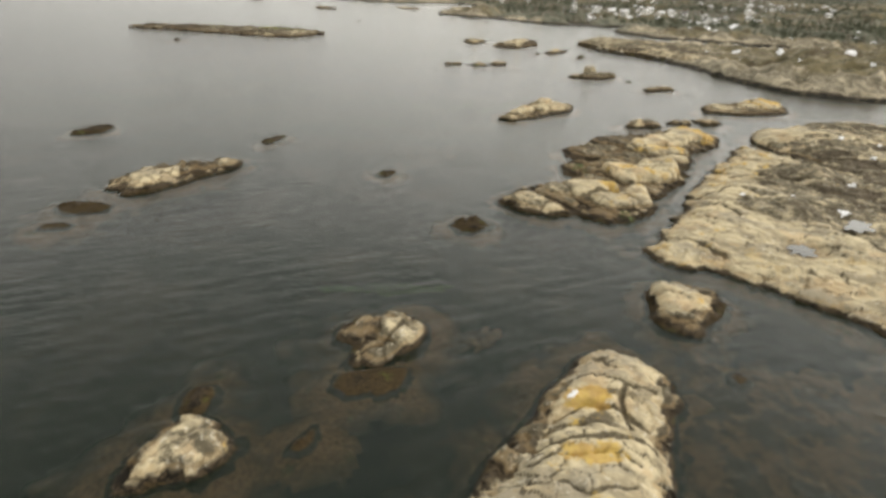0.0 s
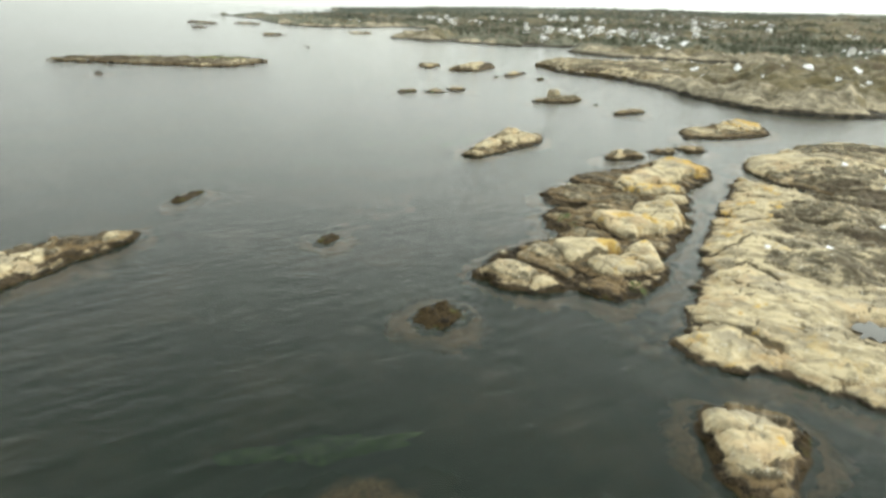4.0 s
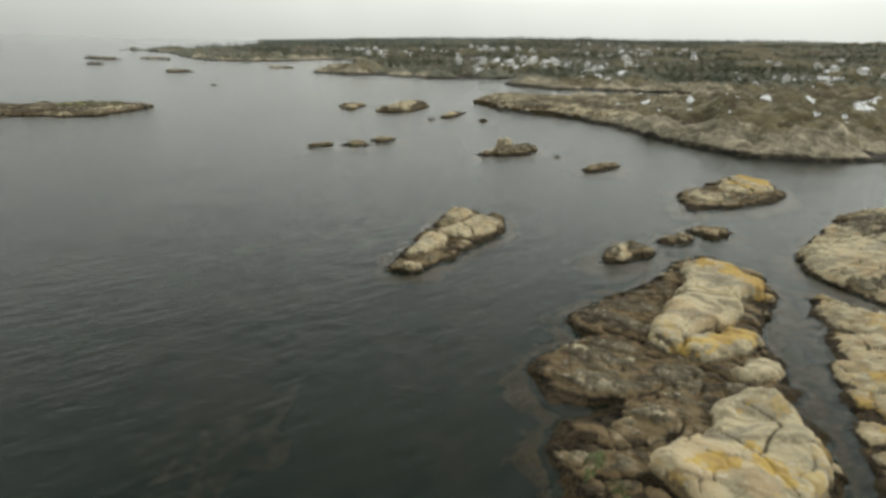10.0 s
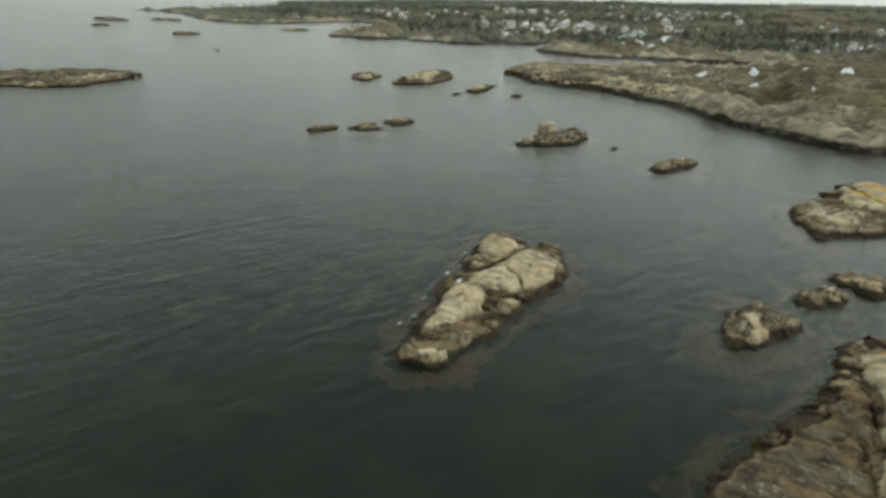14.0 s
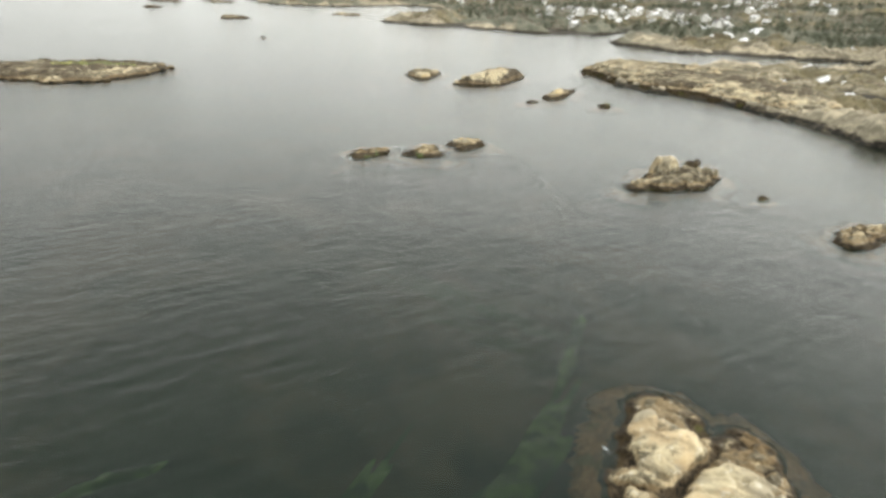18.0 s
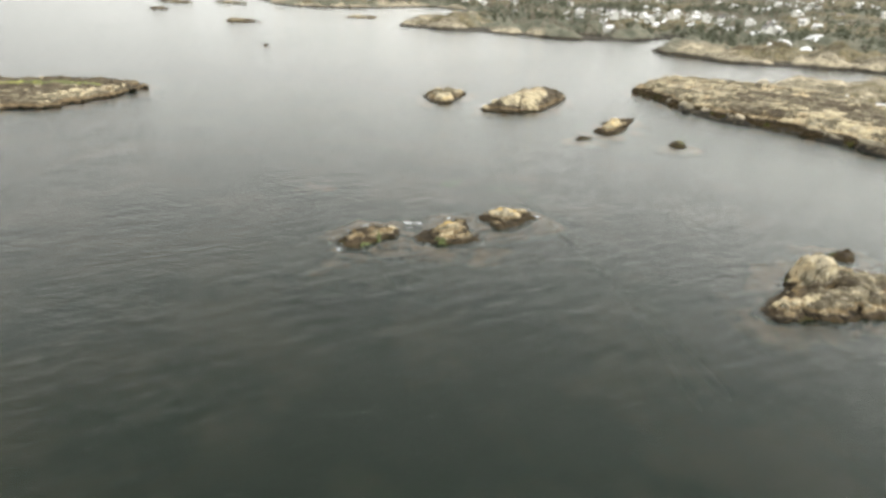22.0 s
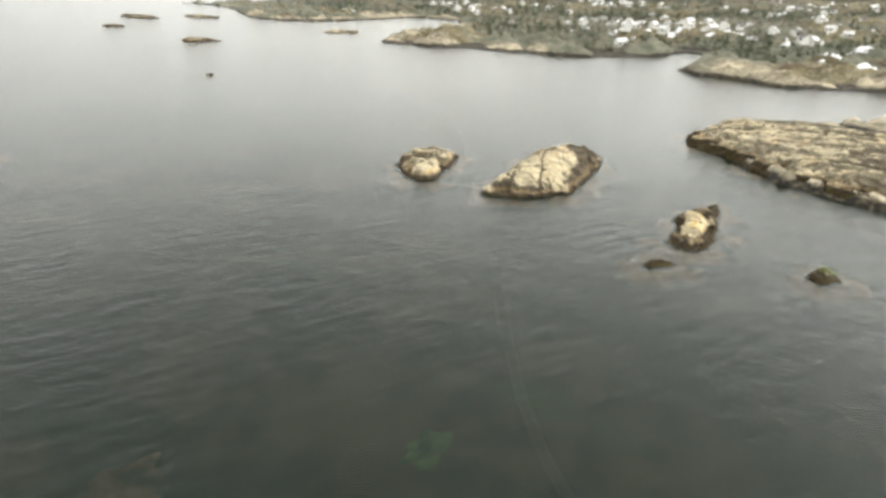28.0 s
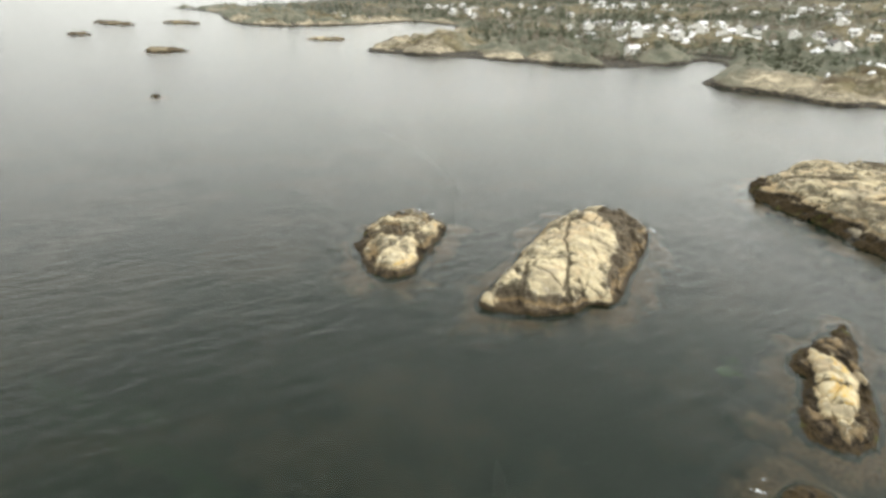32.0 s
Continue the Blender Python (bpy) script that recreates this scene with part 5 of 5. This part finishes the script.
islet("reef", "far low skerry in the open bay", [(43.3, 613.9), (49.1, 626), (72.3, 613), (51.6, 603)], 2.0, 3, 0.7, (8, 4), 0, 47, 1.5, 0.2, 0.1, dry=-0.3)
islet("reef", "distant dark skerry on the bay", [(-8, 756), (2, 762), (12, 748), (0, 742)], 1.6, 3, 0.8, (8, 4), 0, 48, 1.5, 0.15, 0, dry=-0.3)
islet("reef", "distant long skerry near the headland", [(-5, 905), (15, 906), (40, 864), (20, 860)], 2.4, 4, 1.2, (12, 6), 0, 49, 2.0, 0.2, 0, dry=-0.3)
islet("reef", "distant flat skerry off the far shore", [(56, 910), (80, 905), (99, 874), (70, 878)], 2.4, 4, 1.2, (12, 6), 0, 50, 2.0, 0.2, 0, dry=-0.3)
islet("reef", "flat pale skerry before the far shore", [(147, 678), (165, 684), (181, 666), (165, 660)], 1.6, 3, 0.8, (8, 4), 0, 51, 1.5, 0.45, 0)
islet("reef", "small rock awash with a white fringe", [(47.4, 464), (49, 466), (51.4, 462.6), (48.6, 461)], 0.45, 1.2, 0.4, (4, 2), 0, 52, 0.6, 0.1, 0, dry=-0.3)


# ---- snow, foam and pools ----
def drape(name, label, x, y, r, material, height, seed, lift=0.12, category="snow patch", group="snow remnants", stretch=(1.0, 0.55), turn=0.4):
    """A thin ragged patch that lies on the ground."""
    rng = np.random.default_rng(seed)
    rings, around = 4, 44
    a = np.linspace(0, 2 * math.pi, around, endpoint=False)
    edge = r * (1 + 0.45 * np.array([value_noise(np.array([3 * math.cos(t) + seed]), np.array([3 * math.sin(t) + 2.0 * seed]), 5)[0] * 2 for t in a]) + rng.uniform(-0.025, 0.025, around))
    verts, faces = [(0.0, 0.0)], []
    for k in range(1, rings + 1):
        for t, e in zip(a, edge):
            u, v = e * k / rings * math.cos(t) * stretch[0], e * k / rings * math.sin(t) * stretch[1]
            verts.append((u * math.cos(turn) - v * math.sin(turn), u * math.sin(turn) + v * math.cos(turn)))
    for j in range(around):
        faces.append((0, 1 + j, 1 + (j + 1) % around))
        for k in range(rings - 1):
            o, q = 1 + k * around, 1 + (k + 1) * around
            faces.append((o + j, q + j, q + (j + 1) % around, o + (j + 1) % around))
    q = np.array(verts)
    z = height(q[:, 0] + x, q[:, 1] + y)
    thick = np.r_[1.0, np.repeat([1.0, 0.9, 0.6, -1.2], around)] * lift
    ob = new(name, mesh_of(name, np.column_stack([q, z + thick]), faces, material))
    ob.location = (x, y, 0)
    return tagged(ob, label, category, group)


def land_z(x, y):
    return land_height(np.asarray(x, float), np.asarray(y, float))[0]


def island_z(key):
    gx, gy, z = SLOPES[key]

    def height(x, y):
        i, j = np.clip(np.searchsorted(gx, x), 1, len(gx) - 1), np.clip(np.searchsorted(gy, y), 1, len(gy) - 1)
        return np.maximum.reduce([z[i, j], z[i - 1, j], z[i, j - 1], z[i - 1, j - 1]])
    return height


on_island = island_z("broad smooth granite island with snow remnants")
for k, (x, y, r) in enumerate([(1, 60.5, 2.3), (16, 63, 2.8)]):
    level = float(on_island(np.array([x]), np.array([y]))[0]) + 0.22
    drape("rock_pool", "still grey rainwater pool in a rock hollow", x, y, r, POOL, lambda u, v: np.full(np.shape(u), level), 390 + k, 0.004, "rock pool", "pools on the island", (1.0, 0.6), 0.2)
for k, (x, y, r) in enumerate([(16, 73.5, 1.3), (47, 61, 2.2), (19, 67, 1.5), (77, 80, 2.0), (11, 78.5, 0.7), (64, 97, 0.9), (58, 86, 1.2), (61, 84, 0.8), (70, 92, 0.7), (36, 70, 0.9), (52, 72, 0.8), (33, 75, 1.1)]):
    drape("snow_patch", "last patch of old snow in a rock hollow", x, y, r, SNOW, on_island, 400 + k)
for k, (x, y, r) in enumerate([(289, 186, 11), (262, 178, 9), (233, 169, 5), (202, 241, 4), (216, 233, 4.5), (189, 158, 2.6), (189, 167, 2), (268, 239, 4), (167, 186, 1.6), (169, 212, 1.6), (180, 262, 2.5),
                               (190, 258, 2), (205, 268, 3.5), (222, 262, 4.5), (250, 215, 5), (300, 215, 6), (315, 190, 6), (330, 215, 5), (240, 280, 3), (275, 268, 3.5), (350, 180, 8), (310, 160, 6)]):
    drape("snow_patch", "patch of old snow on the heath", x, y, r, SNOW, land_z, 430 + k, 0.25)

for k, (x, y, r, where) in enumerate([(-44.6, 47.5, 0.55, "pale cracked granite islet with yellow lichen"), (12.4, 150.9, 0.4, "long pale islet of rounded humps")]):
    drape("snow_patch", "small white remnant of snow on bare rock", x, y, r, SNOW, island_z(where), 480 + k, 0.06)
for k, (x, y, r, turn) in enumerate([(-22, 356, 6.0, -0.3), (-15, 354, 4.0, -0.5), (-32, 357, 4.5, -0.2), (-58, 366, 5.0, -0.2)]):
    drape("grass_patch", "yellow-green grass on top of the low skerry", x, y, r, GRASS, island_z("long low skerry with a patch of yellow-green grass"), 490 + k, 0.15, "grass", "grass on the skerry", (1.0, 0.4), turn)
for k, (x, y, r, where) in enumerate([(-6.4, 100.2, 1.5, 0), (-6.4, 97.6, 1.2, 0), (-12.4, 78.6, 1.3, 0), (26.6, 232.9, 1.0, 1), (28.9, 234.0, 0.8, 1), (36.2, 229.9, 0.9, 2), (108.8, 257.4, 1.7, 3)]):
    rock = ("slabby granite islet with lichen and dark shores", "weedy green-brown reef with surf", "ochre rock rising from a weedy reef", "green weedy rock awash")[where]
    drape("algae_patch", "bright green algae on wet rock by the water line", x, y, r, ALGAE, island_z(rock), 520 + k, 0.05, "algae", "algae on the rocks", (1.0, 0.5), 0.3 + k)


def sea_z(x, y):
    return np.full(np.shape(x), 0.035)


for k, (x, y, r) in enumerate([(35.4, 237.5, 1.3), (34.3, 236.2, 0.9), (22.9, 235.9, 0.7), (23.1, 233.4, 0.9), (26, 238.2, 0.7), (28.4, 238.9, 0.6), (40.8, 237.2, 0.5), (24.0, 234.4, 0.6), (53.6, 233.6, 0.7), (87.5, 333.9, 1.0), (89.2, 330.9, 0.7),
                               (119.2, 315.6, 1.2), (118.4, 311.2, 0.9), (88.1, 271.1, 0.5), (89.7, 271.5, 0.4), (48.8, 462, 1.6), (-79.5, 314.5, 1.2), (-54.4, 159.2, 0.7), (-60.0, 386.0, 3.0), (-70.0, 384.0, 2.0),
                               (13.0, 154.2, 0.4), (18.2, 157.8, 0.35), (4.6, 147.9, 0.5), (3.2, 147.2, 0.5), (7.5, 150.3, 0.5)]):
    drape("foam", "white surf breaking on a reef", x, y, r, FOAM, sea_z, 600 + k, 0.03, "sea foam", "surf round the reefs", (1.0, 0.3), 0.7 * k - 0.45)


def streak(line, wide, seed):
    """A faint ribbon of foam that a boat or the wind has left on the sea."""
    p = np.array(line, float)
    for _ in range(3):
        p = np.concatenate([p[:1], np.stack([0.75 * p[:-1] + 0.25 * p[1:], 0.25 * p[:-1] + 0.75 * p[1:]], 1).reshape(-1, 2), p[-1:]])
    way = np.gradient(p, axis=0)
    side = np.stack([-way[:, 1], way[:, 0]], 1) / np.linalg.norm(way, axis=1)[:, None]
    half = (wide * (0.6 + 0.5 * np.array([value_noise(np.array([0.4 * k]), np.array([1.7]), seed)[0] + 0.5 for k in range(len(p))])) * np.minimum(1, np.minimum(np.arange(len(p)), np.arange(len(p))[::-1]) / 4))[:, None]
    rows = np.stack([p - side * half, p, p + side * half], 1)
    v = np.concatenate([rows, np.full((*rows.shape[:2], 1), 0.03)], -1).reshape(-1, 3)
    base = np.array([*p.mean(0), 0])
    ob = new("foam_streak", mesh_of("foam_streak", v - base, grid_faces(np.ones(rows.shape[:2], bool)), FILM, True, {"fade": np.tile([0.0, 1.0, 0.0], len(p))}))
    ob.location = base
    return tagged(ob, "faint pale streak of foam drifting on the sea", "foam streak", "foam streaks on the sound")


streak([(72, 282), (63, 264), (56, 248), (54.5, 231), (51.7, 216), (48.4, 200), (46.5, 193)], 0.7, 81)
streak([(54.3, 231), (52.5, 221), (50.5, 212), (46, 200), (43, 193)], 0.4, 82)
streak([(96, 420), (104, 380), (101, 345), (90, 322)], 0.9, 83)


def shoal(label, x, y, r, material, seed, deep=0.45, stretch=(1.0, 0.55), turn=0.4):
    """Weed-grown ground that shows through the water."""
    return drape("shoal", label, x, y, r, material, lambda u, v: np.full(np.shape(u), -deep), seed, 0.02, "shoal", "shallows under water", stretch, turn)


for k, (x, y, r) in enumerate([(-27.8, 119.0, 5.0), (-39.9, 110.1, 4.0), (26.3, 257.9, 3.0), (-46.7, 59.2, 1.8), (-40.8, 36.3, 2.4), (-23.5, 40.5, 4.5), (-26.4, 44.5, 3.5), (-33.0, 40.0, 7.0), (-26.0, 35.0, 8.5), (-14.0, 40.0, 4.0), (-34.0, 33.0, 6.0), (-20.0, 31.0, 7.0), (-29.0, 48.0, 4.0)]):
    shoal("brown weed bed under shallow water", x, y, 1.3 * r, DEEP_WEED if k < 3 else WEED_BED, 640 + k, 0.5, (1.0, 0.6))
shoal("pale yellowish sand under shallow water", 25.4, 99.4, 4.6, SAND, 655, 0.7, (1.0, 0.32), 0.72)
shoal("pinkish brown weed bed that links the reefs", 38.0, 232.0, 12.5, WEED_BED, 656, 0.4, (1.0, 0.3), -0.12)
for k, (x, y, r, thin, turn) in enumerate([(10.5, 158.4, 12.0, 0.16, 0.53), (-1.8, 160.4, 8.0, 0.12, 0.65), (-14.0, 161.2, 2.8, 0.55, 0.2), (-14.3, 170.4, 2.6, 0.3, 0.1), (24.2, 169.2, 6.0, 0.10, 0.72),
                                           (48.9, 252.8, 2.4, 0.6, 0.4), (100.2, 282.5, 2.2, 0.5, 0.4), (-52.5, 71.2, 6.0, 0.25, -0.3)]):
    shoal("green weed bed under clear water", x, y, r, GREEN_WEED, 660 + k, 0.6, (1.0, thin), turn)


# ---- houses ----
def box(w, d, h, at=(0, 0, 0), bevel=0.0):
    bm = bmesh.new()
    bmesh.ops.create_cube(bm, size=1.0)
    bmesh.ops.scale(bm, vec=(w, d, h), verts=bm.verts)
    bmesh.ops.translate(bm, vec=(at[0], at[1], at[2] + h / 2), verts=bm.verts)
    if bevel:
        bmesh.ops.bevel(bm, geom=bm.edges[:], offset=bevel, segments=1, affect="EDGES")
    return bm


def house(w, d, h, roof_mat, label, wing=False):
    """A boarded house with a gable roof; its base lies at the origin."""
    ob = thing("house", label, "house", "village houses")
    rise = 0.34 * d
    bm = bmesh.new()
    ring = [(-d / 2, -1.5), (d / 2, -1.5), (d / 2, h), (0, h + rise), (-d / 2, h)]
    a, b = [bm.verts.new((-w / 2, y, z)) for y, z in ring], [bm.verts.new((w / 2, y, z)) for y, z in ring]
    bm.faces.new(a[::-1]), bm.faces.new(b)
    for i in range(5):
        bm.faces.new((a[i], a[(i + 1) % 5], b[(i + 1) % 5], b[i]))
    part("wall", bm, WHITE_WALL, ob)
    bm = bmesh.new()
    over, t = 0.45, 0.22
    prof = [(-d / 2 - over, h - over * 0.68), (0, h + rise), (d / 2 + over, h - over * 0.68), (d / 2 + over, h - over * 0.68 + t), (0, h + rise + t), (-d / 2 - over, h - over * 0.68 + t)]
    a, b = [bm.verts.new((-w / 2 - over, y, z + 0.02)) for y, z in prof], [bm.verts.new((w / 2 + over, y, z + 0.02)) for y, z in prof]
    bm.faces.new((a[0], a[1], a[4], a[5])), bm.faces.new((a[1], a[2], a[3], a[4]))
    bm.faces.new((b[5], b[4], b[1], b[0])), bm.faces.new((b[4], b[3], b[2], b[1]))
    for i in range(6):
        bm.faces.new((a[i], b[i], b[(i + 1) % 6], a[(i + 1) % 6]))
    roof = part("roof", bm, roof_mat, ob)
    part("chimney", box(0.6, 0.6, 1.4, (w * 0.18, 0.3, h + rise - 0.5)), BRICK, roof)
    for x in (-w * 0.32, -w * 0.1, w * 0.32):
        for side in (-1, 1):
            part("window", box(1.1, 0.08, 1.2, (x, side * (d / 2 + 0.02), 1.1)), PANE, ob)
    part("door", box(0.95, 0.08, 2.05, (w * 0.12, -(d / 2 + 0.02), 0.1)), DOOR_PAINT, ob)
    if wing:
        part("porch", box(3.2, 2.6, 2.6, (w * 0.12 + 2.2, -(d / 2 + 1.3), -0.3)), WHITE_WALL, ob)
    return ob


SITES = [(467, 548), (725, 549), (846, 498), (491, 312), (466, 287), (679, 366), (440, 264), (478, 270), (569, 286), (650, 903), (698, 914), (469, 678), (406, 635), (383, 581), (402, 575), (362, 530), (411, 553), (509, 615), (433, 534), (1042, 930), (872, 795), (846, 728), (758, 702), (488, 514), (697, 580), (825, 638), (403, 447), (300, 505), (256, 972), (287, 924), (449, 1050), (395, 865), (453, 879), (504, 868), (683, 999), (718, 1010), (318, 522), (346, 601), (327, 575), (420, 648), (346, 708), (461, 739), (418, 563), (446, 548), (396, 449), (317, 533), (451, 297), (440, 266)]
near_rng = random.Random(5)
while len(SITES) < 115:
    bx, by = near_rng.choice(SITES[:42])
    spot = (bx + near_rng.gauss(0, 45), by + near_rng.gauss(0, 45))
    if min(math.dist(spot, q) for q in SITES) > 15 and land_height(np.array([spot[0]]), np.array([spot[1]]))[1][0] > 22 and spot[0] > 385 and math.dist(spot, (100, 250)) > 420:
        SITES.append(spot)
MODELS = [house(5.8, 4.6, 2.9, ROOF_DARK, "white boarded house with a grey tiled roof"), house(6.4, 4.8, 3.0, ROOF_SNOWY, "white house with a snow-dusted roof", True),
          house(5.2, 4.3, 2.8, ROOF_RED, "small white house with a red tiled roof"), house(7.2, 5.0, 3.1, ROOF_SNOWY, "large white house with a pale snowy roof"),
          house(4.6, 3.8, 2.5, ROOF_DARK, "low white cabin with a dark roof", True)]
for k, (x, y) in enumerate(SITES):
    where = pose(x, y, ground_at(x, y) + 0.6, 0, 0, near_rng.uniform(0, 180))
    if k < len(MODELS):
        MODELS[k].matrix_basis = where
    else:
        copy_thing(MODELS[near_rng.choice([0, 1, 1, 3, 3, 1, 3])], where)
SNOW_FIELDS = [(417, 910, 4.7), (481, 930, 7.5), (468, 850, 4.7), (645, 962, 10.9), (653, 907, 6.5), (460, 678, 7.4), (546, 725, 4.5), (395, 566, 6.6), (514, 623, 4.4), (928, 845, 11), (661, 647, 11), (784, 699, 11), (469, 509, 5.1), (338, 393, 4.3), (606, 532, 5.2), (839, 709, 11), (386, 408, 10.2), (359, 412, 6.3), (486, 594, 4.7), (543, 580, 7.3), (860, 636, 10.9), (930, 695, 11), (650, 507, 7.5), (329, 373, 7.4), (460, 542, 5.5), (783, 472, 11), (474, 292, 4.8), (628, 347, 5.0), (544, 277, 5.4), (296, 186, 7.9), (243, 172, 5.9), (195, 286, 2.3), (208, 280, 3.0), (201, 173, 2.3), (211, 166, 1.8), (221, 254, 2.4), (242, 249, 3.6), (289, 254, 2.8), (182, 278, 1.6), (186, 197, 1.0), (340, 232, 2.6), (345, 318, 2.6), (348, 404, 2.6), (314, 393, 2.6), (319, 404, 2.6), (350, 373, 2.6), (304, 380, 2.6), (337, 226, 2.6)]
for k, (x, y, r) in enumerate(SNOW_FIELDS):
    drape("snow_patch", "bright old snow lying on open ground", x, y, r, SNOW, land_z, 700 + k, 0.5)
for k in range(230):
    bx, by = near_rng.choice(SITES)
    x, y = bx + near_rng.gauss(0, 30), by + near_rng.gauss(0, 30)
    if land_height(np.array([x]), np.array([y]))[1][0] > 20:
        r = near_rng.uniform(1.6, 6.0)
        SNOW_FIELDS.append((x, y, r))
        drape("snow_patch", "patch of old snow between houses", x, y, r, SNOW, land_z, 500 + k, 0.5)


# ---- woods and shrubs ----
def scatter(n, seed, x_span, y_span, want):
    rng = np.random.default_rng(seed)
    x, y = rng.uniform(*x_span, n), rng.uniform(*y_span, n)
    z, d = land_height(x, y)
    ok = want(x, y, d, rng.uniform(0, 1, n))
    return x[ok], y[ok], z[ok], rng


def growth(name, label, category, spots, tall, shape, material, tufts):
    """Many small plants in one mesh: for each a thin trunk and a crown of loose tufts."""
    x, y, z, rng = spots
    n = len(x)
    h = rng.uniform(*tall, n)
    base = np.stack([x, y, z - 0.3], 1)
    verts, faces = [], []
    # trunk: a tapered blade of three sides
    for k in range(3):
        a, b = 2.1 * k, 2.1 * (k + 1)
        foot = 0.03 * h[:, None]
        tri = np.stack([base + foot * [math.cos(a), math.sin(a), 0], base + foot * [math.cos(b), math.sin(b), 0], base + np.stack([0 * h, 0 * h, 0.9 * h], 1)], 1)
        verts.append(tri.reshape(-1, 3))
    for k in range(tufts):
        u = rng.uniform(0.12, 1.0, n)
        if shape == "cone":
            r = 0.26 * h * (1.04 - u) + 0.02 * h
        else:
            r = 0.34 * h * np.sqrt(np.clip(1 - (2 * u - 1.1) ** 2, 0.05, 1))
        a = rng.uniform(0, 2 * math.pi, n)
        mid = base + np.stack([0.6 * r * np.cos(a), 0.6 * r * np.sin(a), u * h], 1)
        size = (0.16 if shape == "cone" else 0.17) * h * rng.uniform(0.7, 1.5, n)
        tri = []
        for j in range(3):
            off = rng.normal(0, 1, (n, 3))
            off[:, 2] *= 0.3
            tri.append(mid + off / np.linalg.norm(off, axis=1)[:, None] * size[:, None])
        verts.append(np.stack(tri, 1).reshape(-1, 3))
    v = np.concatenate(verts)
    f = np.arange(len(v)).reshape(-1, 3)
    ob = new(name, mesh_of(name, v, f, material, False))
    return tagged(ob, label, category, "", "stuff")


CLEARINGS = np.array([(x, y, 6.5) for x, y in SITES] + [(x, y, r + 4.0) for x, y, r in SNOW_FIELDS])


def clear_of_houses(x, y):
    return np.array([(np.hypot(CLEARINGS[:, 0] - a, CLEARINGS[:, 1] - b) - CLEARINGS[:, 2]).min() > 0 for a, b in zip(x, y)], bool) if len(x) else np.zeros(0, bool)


def in_woods(x, y, d, u):
    ok = (d > 14) & (u < wooded_at(x, y) * np.clip(1.25 - np.hypot(x - 300, y - 400) / 1900, 0.25, 1))
    ok[ok] = clear_of_houses(x[ok], y[ok])
    return ok


growth("woods", "dark conifers on the land behind the shore", "woods", scatter(40000, 61, (240, 1500), (200, 1400), lambda x, y, d, u: in_woods(x, y, d, u + 0.9 * (fbm(x, y, 75.0, 401, 3) < 0.0))), (3.5, 7), "round", CONIFER, 22)
growth("bare_woods", "bare brown deciduous trees among the houses", "woods", scatter(30000, 62, (240, 1300), (200, 1300), lambda x, y, d, u: in_woods(x, y, d, u + 0.7 * (fbm(x, y, 75.0, 401, 3) > 0.04))), (3, 6), "round", BARE, 22)
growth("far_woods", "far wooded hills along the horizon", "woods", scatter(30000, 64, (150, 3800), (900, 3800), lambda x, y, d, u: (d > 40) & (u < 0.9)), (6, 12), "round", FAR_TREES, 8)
growth("shrubs", "low heather and juniper scrub on the rocks", "shrubs",
       scatter(26000, 63, (135, 520), (60, 640), lambda x, y, d, u: (d > 12) & (u < np.clip(0.3 + 1.6 * fbm(x, y, 26.0, 351, 3), 0, 1))), (0.6, 1.7), "round", HEATH, 9)
